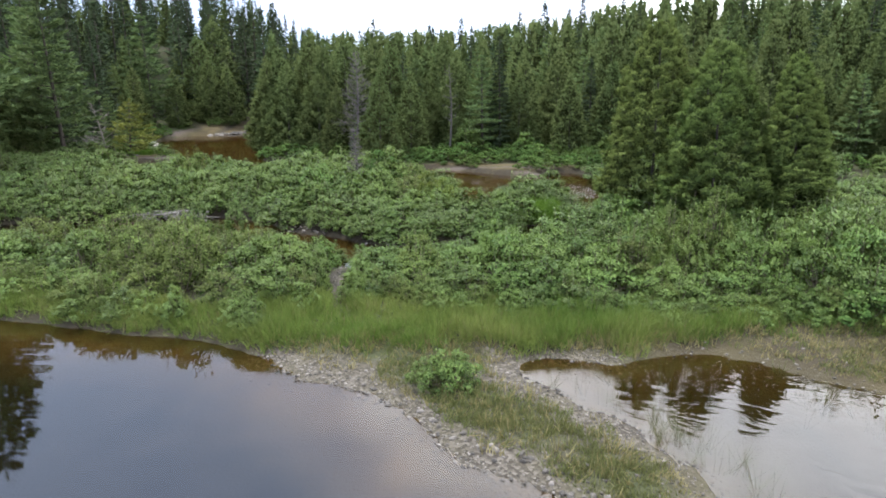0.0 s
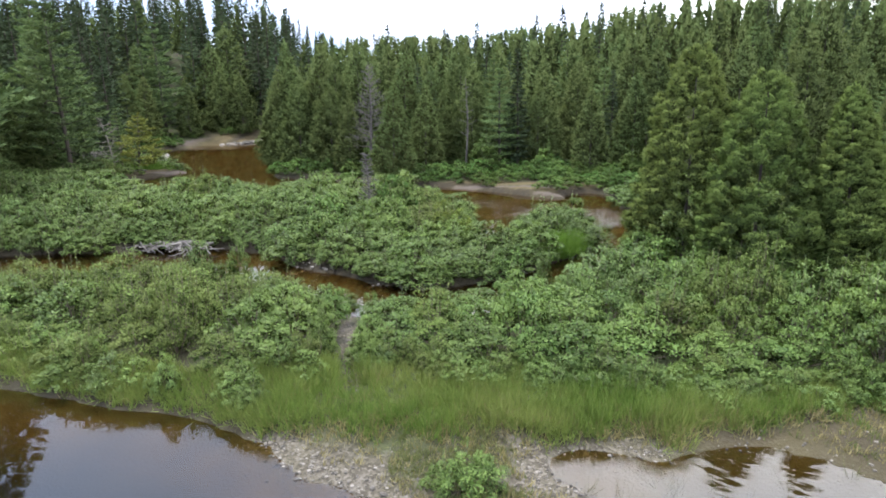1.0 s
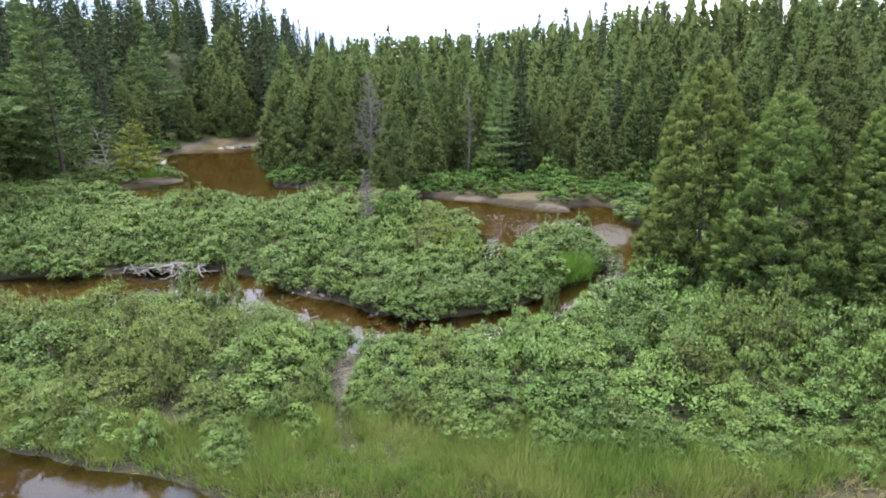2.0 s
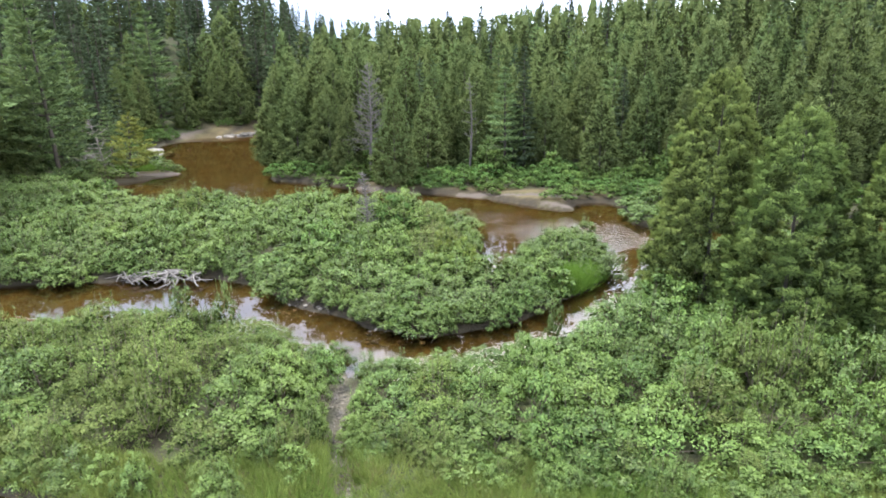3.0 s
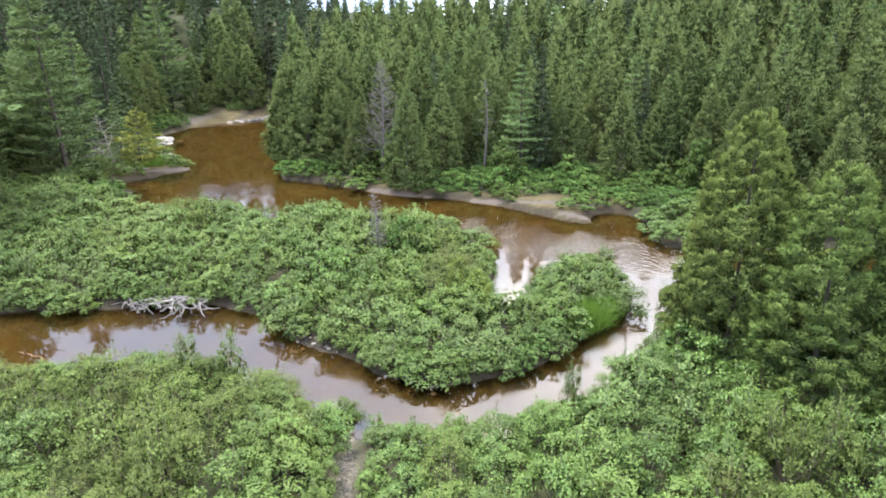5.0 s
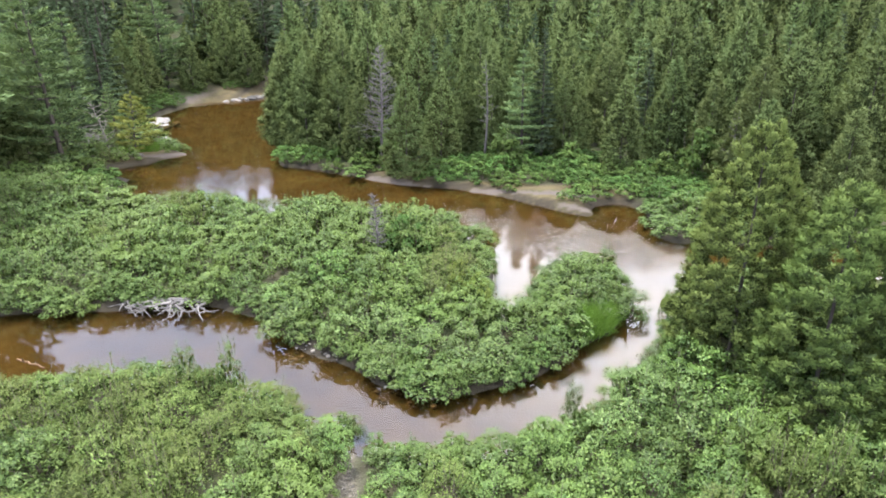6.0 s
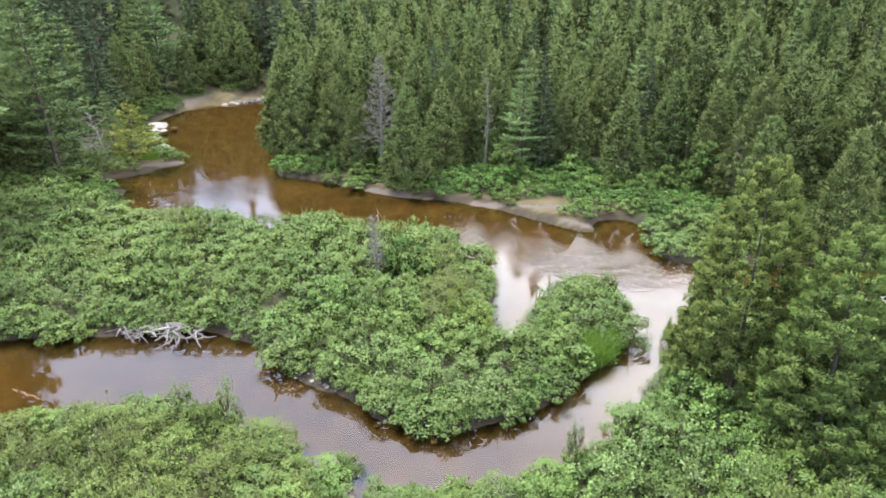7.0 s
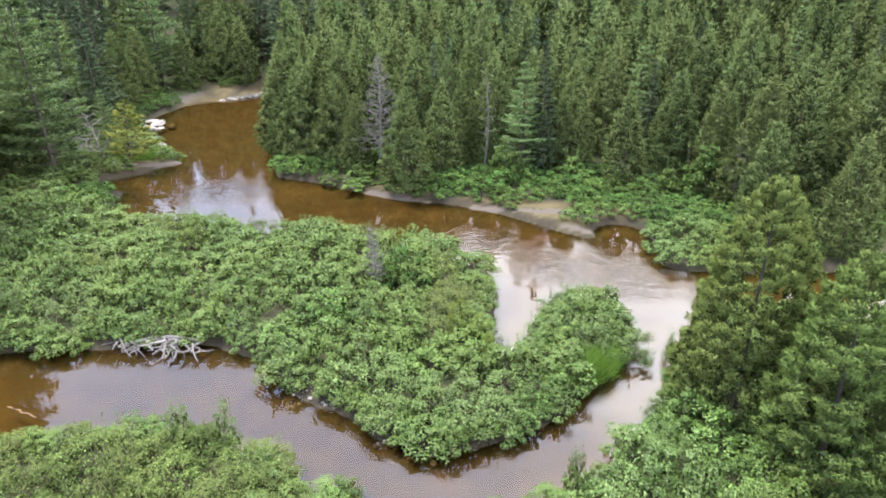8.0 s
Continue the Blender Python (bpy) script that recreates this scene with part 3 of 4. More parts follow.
def cedar_bits(seed, tall, wide, boughs, per, size, leaf, core=6, point=1.9, round_top=0.62):
    """Trunk and crown of one white cedar: a fat cone of rounded upswept boughs, each covered with small sprays over a dense inside."""
    rng = np.random.default_rng(seed)
    lean = rng.normal(0, 0.018, 2) * tall
    lobes = rng.uniform(0, 6.28, 4)
    q = (np.arange(boughs) + rng.random(boughs)) / boughs
    ladder = np.linspace(0, 0.965, 60)
    girth = (1 - ladder ** point) ** round_top
    u = np.interp(q, np.cumsum(girth) / girth.sum(), ladder)
    a = np.arange(boughs) * 2.39996 + rng.normal(0, 0.35, boughs)
    lump = 1 + 0.10 * np.sin(2 * a + lobes[0] + 4 * u) + 0.08 * np.sin(3 * a + lobes[1] - 9 * u)
    r = wide * (1 - u ** point) ** round_top * (0.78 + 0.22 * np.minimum(1, u / 0.2)) * lump * rng.uniform(0.76, 1.03, boughs)
    out = np.stack([np.cos(a), np.sin(a), 0 * a], 1)
    side = np.stack([-out[:, 1], out[:, 0], 0 * a], 1)
    long = unit(out * (1.0 - 0.7 * u)[:, None] + np.outer(0.30 + 0.75 * u, [0, 0, 1]))
    third = np.cross(long, side)
    T = np.stack([long, side, third], 1)
    half = (0.080 * tall / math.sqrt(boughs / 100) * (0.50 + 0.50 * np.sqrt(1 - u))) * rng.uniform(0.70, 1.30, boughs)
    R = half[:, None] * np.stack([rng.uniform(0.95, 1.35, boughs), rng.uniform(0.85, 1.2, boughs), rng.uniform(0.55, 0.80, boughs)], 1)
    stem = np.stack([lean[0] * u, lean[1] * u, u * tall], 1)
    C = stem + out * np.maximum(r - half * 0.6, 0.02)[:, None]
    C[:, 2] = np.maximum(C[:, 2], R[:, 0] * 0.7)
    P, bulge, i = heaped(rng, C, R, T, per, out * 0.65 + [0, 0, 0.50], 0.74, 1.05)
    D = long[i] * 0.4 + bulge * 0.5 + [0, 0, 0.2] + rng.normal(0, 0.6, P.shape)
    N = bulge + out[i] * 0.3 + rng.normal(0, 0.3, P.shape)
    E = bulge + out[i] * 0.30 + [0, 0, 0.10]
    L = size * rng.uniform(0.6, 1.4, len(P))
    W = L * 0.44
    # The dense inside of each bough, its shade painted in as darker green.
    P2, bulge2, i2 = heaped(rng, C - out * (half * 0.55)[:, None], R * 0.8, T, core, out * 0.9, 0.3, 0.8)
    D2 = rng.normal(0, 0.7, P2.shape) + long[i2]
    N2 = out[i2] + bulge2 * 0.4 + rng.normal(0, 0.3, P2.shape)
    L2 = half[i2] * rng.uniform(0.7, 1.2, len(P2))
    # Feathery leading shoots.
    k = 46
    shoot = rng.integers(0, 4, k)
    off = rng.normal(0, 0.055 * wide, (4, 2)) * np.array([[0], [1], [1], [1]])
    drop = np.array([0.0, 0.035, 0.05, 0.07])[shoot] + rng.uniform(0, 0.085, k)
    turn = rng.uniform(0, 6.28, k)
    ring = np.stack([np.cos(turn), np.sin(turn), 0 * turn], 1)
    P3 = np.array([lean[0], lean[1], tall]) - np.outer(drop * tall, [0, 0, 1]) + ring * (0.02 + drop * 0.45 * wide)[:, None]
    P3[:, :2] += off[shoot]
    D3 = ring * 0.45 + [0, 0, 1] + rng.normal(0, 0.2, (k, 3))
    L3 = 1.3 * size * rng.uniform(0.7, 1.3, k)
    P, D, N = np.concatenate([P, P3]), np.concatenate([D, D3]), np.concatenate([N, ring + rng.normal(0, 0.3, (k, 3))])
    E = np.concatenate([E, ring * 0.7 + [0, 0, 0.5]])
    L, W = np.concatenate([L, L3]), np.concatenate([W, L3 * 0.4])
    P[:, 2] = np.clip(P[:, 2], 0.05, tall)
    P2[:, 2] = np.clip(P2[:, 2], 0.05, tall * 0.97)
    v, f = blades(P, D, N, L, W, folded=False)
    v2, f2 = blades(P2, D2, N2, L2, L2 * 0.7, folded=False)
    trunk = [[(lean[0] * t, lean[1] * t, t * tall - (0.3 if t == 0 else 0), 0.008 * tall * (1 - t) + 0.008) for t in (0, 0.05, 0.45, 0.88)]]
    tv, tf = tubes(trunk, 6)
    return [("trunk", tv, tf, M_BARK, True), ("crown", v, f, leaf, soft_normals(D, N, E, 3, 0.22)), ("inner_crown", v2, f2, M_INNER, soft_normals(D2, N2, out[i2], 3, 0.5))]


def dead_tree_bits(seed, tall, wide, limbs, material, foot=0.1, twigs=2):
    """A bare grey tree: a trunk with limbs and twigs."""
    rng = np.random.default_rng(seed)
    paths = [[(0.03 * tall * math.sin(3 * u + seed), 0.02 * tall * math.sin(4 * u), u * tall - (0.3 if u == 0 else 0), 0.013 * tall * (1 - u) + 0.015) for u in (0, 0.2, 0.4, 0.6, 0.8, 1.0)]]
    for i in range(limbs):
        u = foot + (0.97 - foot) * (i + rng.random()) / limbs
        a = i * 2.4 + rng.normal(0, 0.4)
        r = wide * (1 - u) ** 0.7 * rng.uniform(0.6, 1.15) + 0.15
        o = np.array([math.cos(a), math.sin(a), rng.uniform(0.05, 0.5)])
        p0 = np.array([0.03 * tall * math.sin(3 * u + seed), 0.02 * tall * math.sin(4 * u), u * tall])
        p1, p2 = p0 + o * r * 0.55, p0 + o * r + [0, 0, 0.15 * r]
        paths.append([(*p0, 0.028), (*p1, 0.020), (*p2, 0.008)])
        for _ in range(twigs):
            w = rng.uniform(0.35, 0.9)
            q = p0 + o * r * w
            e = q + (o * 0.5 + rng.normal(0, 0.5, 3) + [0, 0, 0.25]) * r * 0.35
            paths.append([(*q, 0.013), (*e, 0.006)])
    v, f = tubes(paths, 4)
    return [("trunk", v, f, material, True)]


def cedar(seed, tall, wide, boughs, per, size, group, label, core, point, round_top, leaf=M_CEDAR):
    return pattern("white_cedar", label, "cedar tree", group, cedar_bits(seed, tall, wide, boughs, per, size, leaf, core, point, round_top))


BANK_CEDAR = "dense broad white cedar with yellow-green sprays"
WOOD_CEDAR = "white cedar standing deep in the wood"
cedar_near = [cedar(11 + k, 8.4, (2.45, 2.25, 1.5)[k], 640, 140, 0.080, "cedars beside the channel", "tall white cedar with dense yellow-green sprays among bank shrubs", 10, 1.7, 0.70, M_LONE_CEDAR) for k in range(3)]
cedar_mid = [cedar(31 + k, 8.0, 2.0 + 0.2 * (k % 3), 230, 46, 0.135, "cedars along the river bank", BANK_CEDAR, 6, 1.45, 0.80) for k in range(5)]
cedar_back = [cedar(51 + k, 9.0, 1.75 + 0.25 * (k % 3), 140, 24, 0.22, "cedars in the wood", WOOD_CEDAR, 5, 1.3, 0.85) for k in range(4)]
cedar_far = [cedar(61 + k, 9.0, 1.7, 70, 9, 0.40, "cedars in the wood", WOOD_CEDAR, 4, 1.4, 0.80) for k in range(3)]
spruce_mid = [pattern("black_spruce", "dark narrow spruce with drooping boughs", "spruce tree", "spruces in the wood", conifer(71 + k, 11.0, 1.7, "spruce", 104, 46, 0.28, M_SPRUCE, 4)) for k in range(3)]
spruce_back = [pattern("black_spruce", "dark spruce standing deep in the wood", "spruce tree", "spruces in the wood", conifer(81 + k, 12.0, 2.0, "spruce", 72, 26, 0.46, M_SPRUCE, 0)) for k in range(3)]
pine_mid = [pattern("white_pine", "white pine with layered blue-green boughs", "pine tree", "pines on the far bank", conifer(91 + k, 13.0, 3.0, "pine", 126, 120, 0.26, M_PINE, 4)) for k in range(3)]
pine_back = [pattern("white_pine", "blue-green pine standing deep in the wood", "pine tree", "pines in the wood", conifer(97 + k, 11.0, 2.5, "pine", 70, 50, 0.40, M_PINE, 0)) for k in range(2)]

woods = {"cedar": [], "spruce": [], "pine": []}
rnd = random.Random(7)


def grow(kind, pool, x, y, factor, stretch=1.0):
    woods[kind].append((rnd.choice(pool), x, y, factor, stretch, rnd.random() * 6.28))


# The cedars that stand alone beside the channel: x, y, height factor.
LONE_CEDARS = ((9.4, 28.1, 0.98), (10.8, 25.2, 0.86), (13.3, 24.1, 0.80))
for k, (x, y, h) in enumerate(LONE_CEDARS):
    woods["cedar"].append((cedar_near[k], x, y, 1.0, h, 1.9 * k))
# Cedars, pines and spruces on the banks: x, y, height in metres.
CEDARS = ((-15.6, 60.2, 7.4), (-14.2, 57.9, 8.8), (-11.8, 58.6, 10.2), (-10.2, 56.4, 9.0), (-8.9, 59.3, 10.0), (-4.7, 49.6, 6.7), (-2.7, 53.0, 6.6), (-4.6, 56.0, 9.0), (0.8, 56.0, 8.2),
          (9.7, 52.0, 6.3), (13.3, 54.5, 7.4), (16.3, 59.5, 9.4), (9.5, 59.5, 8.6), (17.9, 55.4, 10.9), (18.4, 47.9, 9.4), (15.6, 43.4, 6.4), (18.8, 41.3, 6.4), (16.4, 47.4, 8.2))
MORE_CEDARS = ((-15.6, 58.3, 8.2), (-13.4, 56.2, 7.6), (-10.4, 54.7, 6.8), (-8.6, 53.0, 5.6), (-34.8, 82.6, 7.0), (-31.6, 85.4, 8.2), (-29.2, 85.6, 7.4), (-37.4, 77.0, 7.6), (-37.0, 72.4, 8.0), (-36.2, 67.6, 7.0), (-33.4, 87.5, 11.0), (-16.8, 61.7, 7.2), (-32.5, 91, 12.5), (6.6, 56.0, 7.6), (14.4, 61.5, 10.8), (-0.4, 63, 9.6), (22.0, 46.5, 9.5), (24.8, 50.6, 12.0), (-6.8, 62.5, 10.0), (5.9, 53.8, 6.4), (-2.3, 55.8, 7.9))
for x, y, h in CEDARS + MORE_CEDARS:
    grow("cedar", cedar_mid, x, y, h / 8.0)
PINES = ((-28.9, 49.6, 13.0), (-31.6, 51.6, 12.0), (-30.8, 41.0, 18.5), (-36.0, 44.0, 20.0), (-37.8, 82.4, 14.0), (-28.8, 56.3, 5.2), (-34.5, 48, 15.0), (-28.6, 37.0, 19.0), (-33.0, 38.6, 21.0), (-27.6, 33.5, 17.5), (-40, 63, 15), (3.0, 53.2, 8.0), (-38.6, 80.5, 11.0), (-34.5, 55.5, 12.0))
for x, y, h in PINES:
    grow("pine", pine_mid, x, y, h / 13.0)
for x, y, h in ((4.4, 53.4, 9.2), (-39.5, 71, 12), (-35.5, 66, 9), (-36.5, 60, 12), (-41, 76, 10), (-33, 58, 8)):
    grow("spruce", spruce_mid, x, y, h / 11.0)
# Spires that stand over the skyline: x, y, height of the tip.
for x, y, top in ((0.2, 118, 16.8), (11.5, 130, 19.0), (13.5, 104, 17.6), (19.5, 108, 18.6), (25, 104, 18.4), (40, 98, 19.5), (45, 104, 20.5), (-13, 104, 15.4), (-6, 135, 17.2)):
    grow("spruce", spruce_back, x, y, (top - ground_z(x, y)) / 12.0)
taken = [p[1:3] for kind in woods.values() for p in kind]


def wooded(x, y):
    north = y > np.interp(x, NORTH_X, NORTH_Y) + (2.6 if x > -17 else 0.8)
    west = y > 30 and x < np.interp(y, WEST_Y, WEST_X) - 0.8
    return (north or west) and float(shore(np.array([x]), np.array([y]))[0]) > 0.8


def canopy(x, y):
    """Height of the tree tops: young trees line the river, and the wood climbs away from it, more to the east."""
    return float(np.interp(y, (50, 56, 62, 70, 85, 105, 205), (6.0, 7.0, 8.4, 10.0, 12.0, 13.5, 20.5))) + (0.6 + 0.016 * (y - 70)) * float(smooth(0, 14, x)) + 4.5 * float(smooth(14, 42, x)) * float(smooth(60, 95, y))


# The wood behind them, row on row.
y = 36.0
while y < 170:
    step = 3.3 + 0.034 * (y - 50)
    x = -(8 + 0.86 * y) + rnd.random() * step
    while x < 10 + 0.64 * y:
        px, py = x + rnd.uniform(-1.0, 1.0), y + rnd.uniform(-1.0, 1.0)
        x += step * rnd.uniform(0.8, 1.2)
        if not wooded(px, py) or any(math.hypot(px - a, py - b) < 2.2 for a, b in taken):
            continue
        hill = px < -24 + 0.10 * (py - 80) and py > 60 or px < -33
        pick, near = rnd.random(), py < 57
        grown = (canopy(px, py) - ground_z(px, py)) / (8.0 if near else 9.0)
        if hill:
            most = canopy(px, py) + 9 * float(smooth(-0.20, -0.42, (px - 1.5) / (py - 6))) - ground_z(px, py)
            if pick < 0.70:
                grow("spruce", spruce_mid if py < 76 else spruce_back, px, py, min(rnd.uniform(0.85, 1.35), most / 11.5 * rnd.uniform(0.85, 1.05)))
            elif pick < 0.85:
                grow("cedar", cedar_mid if near else cedar_back if py < 84 else cedar_far, px, py, min(rnd.uniform(0.9, 1.25), most / 9.0))
            else:
                grow("pine" if py < 76 else "spruce", pine_mid if py < 76 else spruce_back, px, py, min(rnd.uniform(0.7, 1.15), most / 12.5))
        elif pick < 0.80:
            grow("cedar", cedar_mid if near else cedar_back if py < 84 else cedar_far, px, py, rnd.uniform(0.80, 1.08) ** (1 - 0.8 * float(smooth(95, 125, py))) * grown)
        elif pick < 0.90:
            grow("spruce", spruce_mid if near else spruce_back, px, py, rnd.uniform(0.62, 0.84) * grown)
        else:
            grow("pine", pine_back, px, py, rnd.uniform(0.6, 0.82) * grown)
    y += step * 0.85
set_out(woods["cedar"], 290, "far_cedar_wood", "far wood of dense green cedars", "wood")
set_out(woods["spruce"], 240, "far_spruce_wood", "far wood of dark spruces on a slope", "wood")
set_out(woods["pine"], 100, "far_pine_wood", "far pines on a slope", "wood")
retire(cedar_near + cedar_mid + cedar_back + cedar_far + spruce_mid + spruce_back + pine_mid + pine_back)


# ---- shrubs ----
def bush_bits(seed, puffs, per, size, width, leaf, shoots=4, tall=1.5, core=10):
    """Stems and leaves of a bush about one metre in half width and tall metres high: leafy puffs heaped into a lumpy dome."""
    rng = np.random.default_rng(seed)
    i = np.arange(puffs)
    h = 1.0 - (i + 0.5) / puffs * 0.92
    a = i * 2.39996 + rng.normal(0, 0.3, puffs)
    flat = np.sqrt(1 - h * h)
    c = np.stack([np.cos(a) * flat, np.sin(a) * flat, h], 1) * rng.uniform(0.55, 0.92, puffs)[:, None]
    c[:, 2] = np.maximum(c[:, 2] * tall, 0.14)
    pr = rng.uniform(0.22, 0.38, puffs)
    out = unit(c + [0, 0, 0.25])
    T = np.repeat(np.eye(3)[None], puffs, 0)
    P, e, k = heaped(rng, c, pr[:, None] * [1.0, 1.0, 0.9], T, per, out * 0.8 + [0, 0, 0.5], 0.70, 1.08)
    D = unit(rng.normal(0, 1, e.shape)) + e * 0.45 + [0, 0, 0.15]
    N = e + [0, 0, 0.4] + rng.normal(0, 0.38, e.shape)
    E = e + out[k] * 0.25 + [0, 0, 0.15]
    L = size * rng.uniform(0.6, 1.35, len(P))
    # Larger leaf masses fill the inside of each puff, shaded by a darker colour.
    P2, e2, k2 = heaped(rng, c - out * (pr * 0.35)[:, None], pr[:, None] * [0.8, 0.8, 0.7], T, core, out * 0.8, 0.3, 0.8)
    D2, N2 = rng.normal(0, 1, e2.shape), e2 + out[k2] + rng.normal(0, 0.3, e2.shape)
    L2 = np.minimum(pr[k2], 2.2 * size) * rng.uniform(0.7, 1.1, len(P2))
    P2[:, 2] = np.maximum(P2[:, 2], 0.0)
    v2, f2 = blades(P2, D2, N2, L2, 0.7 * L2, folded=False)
    paths = []
    for j in range(0, puffs, 4):
        q = c[j]
        paths.append([(0, 0, -0.1, 0.020), (q[0] * 0.5, q[1] * 0.5, q[2] * 0.55, 0.013), (*q, 0.006)])
    for j in range(shoots):
        ang, r0, tip = rng.uniform(0, 6.28), rng.uniform(0, 0.75), rng.uniform(0.95, 1.32)
        foot = np.array([math.cos(ang) * r0, math.sin(ang) * r0, 0.5 * tall])
        top = np.array([foot[0] * 1.15, foot[1] * 1.15, (tip - 0.35 * r0) * tall])
        paths.append([(0, 0, -0.1, 0.012), (*foot, 0.010), (*top, 0.004)])
        t = rng.uniform(0.45, 1.0, 16)[:, None]
        ring = unit(rng.normal(0, 1, (16, 3)) * [1, 1, 0.4])
        P = np.concatenate([P, foot + (top - foot) * t + ring * 0.03])
        D = np.concatenate([D, ring + [0, 0, 0.5]])
        N = np.concatenate([N, rng.normal(0, 0.4, (16, 3)) + [0, 0, 1]])
        E = np.concatenate([E, ring * 0.5 + [0, 0, 1]])
        L = np.concatenate([L, size * rng.uniform(0.7, 1.3, 16)])
    P[:, 2] = np.maximum(P[:, 2], 0.0)
    v, f = blades(P - unit(D) * (0.4 * L)[:, None], D, N, L, width * L, folded=False)
    sv, sf = tubes(paths, 3)
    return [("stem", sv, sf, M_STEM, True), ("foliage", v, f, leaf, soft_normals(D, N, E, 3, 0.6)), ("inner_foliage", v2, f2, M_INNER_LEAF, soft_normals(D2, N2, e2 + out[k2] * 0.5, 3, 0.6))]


def bush(name, label, group, *form):
    return pattern(name, label, "bush", group, bush_bits(*form))


alder = [bush("alder_bush", "green leafy alder bush in the bank thicket", "alder thicket", 201 + k, 19, 112, 0.070, 0.74, M_ALDER, 4) for k in range(4)]
alder_far = [bush("alder_bush", "green alder bush on the wooded island", "alder thicket", 211 + k, 17, 72, 0.090, 0.80, M_ALDER, 4) for k in range(4)]
gale = [bush("sweet_gale_bush", "olive-green sweet gale bush with brownish twigs", "sweet gale thicket", 221 + k, 20, 105, 0.066, 0.60, M_GALE, 11) for k in range(4)]
willow = [bush("willow_bush", "grey-green willow bush with pale leaves", "willow thicket", 241 + k, 17, 76, 0.084, 0.62, M_WILLOW, 7) for k in range(3)]
herb = [bush("low_green_shrub", "low bright green shrub on the bank", "low shrubs on the banks", 261 + k, 14, 60, 0.105, 0.75, M_HERB, 4) for k in range(3)]
yellow = bush("alder_bush", "yellow-green alder bush on the island", "alder thicket", 271, 14, 80, 0.085, 0.8, M_LARCH, 5)
poplar = [pattern("poplar_sapling", "young green-leaved poplar at the wood's edge", "sapling", "saplings on the far bank", bush_bits(281 + k, 22, 68, 0.12, 0.85, M_HERB, 3, 2.6)) for k in range(2)]

rnd = random.Random(21)
thicket = {"alder": [], "gale": [], "willow": [], "herb": [], "poplar": []}


def shrub_site(x, y):
    """How tall shrubs grow at a place, in metres; nothing on water, beaches, the trail and the grass."""
    ax, ay = np.array([x]), np.array([y])
    d = float(shore(ax, ay)[0])
    if d < 0.02 or float(sand_mask(ax, ay)[0]) > 0.2 or (y > 43 and float(sand_mask(ax, ay - 0.9)[0]) > 0.3) or y < np.interp(x, SHRUB_EDGE_X, SHRUB_EDGE_Y):
        return 0
    if float(trail_distance(ax, ay)[0]) < 0.48 or any(math.hypot(x - a, y - b) < 1.1 for a, b, _ in LONE_CEDARS):
        return 0
    if oval(x, y, 5.7, 30.0, 1.6, 0.75, 38) < 1 or oval(x, y, -25.6, 55.8, 3.0, 1.6, 33) < 1:
        return 0
    tall = 0.88 + 0.90 * float(bumps(x, y, 2.8)) + 0.45 * float(smooth(3, 9, x) * smooth(27, 20, y))
    rim = y - np.interp(x, SHRUB_EDGE_X, SHRUB_EDGE_Y)
    return tall * (0.60 + 0.40 * float(smooth(0.1, 1.5, d))) * (0.5 + 0.5 * float(smooth(0.2, 2.2, rim)))


y = 15.0
while y < 90:
    x = -36.0
    step = 1.30 if y < 37 else 1.45 if y < 60 else 1.8
    while x < 34:
        px, py = x + rnd.uniform(-0.4, 0.4), y + rnd.uniform(-0.4, 0.4)
        x += step
        if px < 1.5 - (2.5 + 0.82 * (py - 2)) or px > 1.5 + 2.5 + 0.62 * (py - 2):
            continue
        tall = shrub_site(px, py)
        if not tall:
            continue
        deep = (py - np.interp(px, NORTH_X, NORTH_Y)) if px > -27 else (np.interp(py, WEST_Y, WEST_X) - px)
        if deep > 1.5 or (y > 60 and float(shore(np.array([px]), np.array([py]))[0]) > 3.5) or (px > 17 and py > 33 and rnd.random() < 0.4):
            continue
        f = float(bumps(px + 40, py, 4.0)) + rnd.uniform(-0.25, 0.25)
        if py > 43 and px > -26 or py > 60:
            kind, pool = "herb", herb
            tall *= 0.75
        elif px < -1.5 and py < 25 and f > 0.42:
            kind, pool = "gale", gale
        elif f > 0.70:
            kind, pool = "willow", willow
        elif f < 0.14:
            kind, pool = "gale", gale
        else:
            kind, pool = "alder", alder if py < 25.5 else alder_far
        w = rnd.uniform(0.78, 1.18) * (1.15 if py > 37 else 1.0)
        thicket[kind].append((rnd.choice(pool), px, py, w, tall * rnd.uniform(0.76, 1.25) / (1.5 * w), rnd.random() * 6.3))
    y += step * 0.9
# Low shrubs that stand out into the sedge.
for k in range(170):
    px = rnd.uniform(-12, 12)
    edge = float(np.interp(px, SHRUB_EDGE_X, SHRUB_EDGE_Y))
    low = float(np.interp(px, (-12, -6.5, -5.0, -2.6, -1.6, 12), (edge - 1.2, edge - 1.3, 15.9, 16.2, edge - 0.5, edge - 0.7)))
    py = rnd.uniform(low, edge + 0.4)
    ax, ay = np.array([px]), np.array([py])
    if float(shore(ax, ay)[0]) < 0.35 or float(trail_distance(ax, ay)[0]) < 0.5 or float(beach_mask(ax, ay)[0]) > 0.4:
        continue
    w = rnd.uniform(0.28, 0.55)
    kind = rnd.choice(("gale", "alder", "alder", "willow"))
    thicket[kind].append((rnd.choice({"gale": gale, "alder": alder_far, "willow": willow}[kind]), px, py, w, rnd.uniform(0.32, 0.75) * (0.7 + 0.5 * (py - low)) / (1.5 * w), rnd.random() * 6.3))
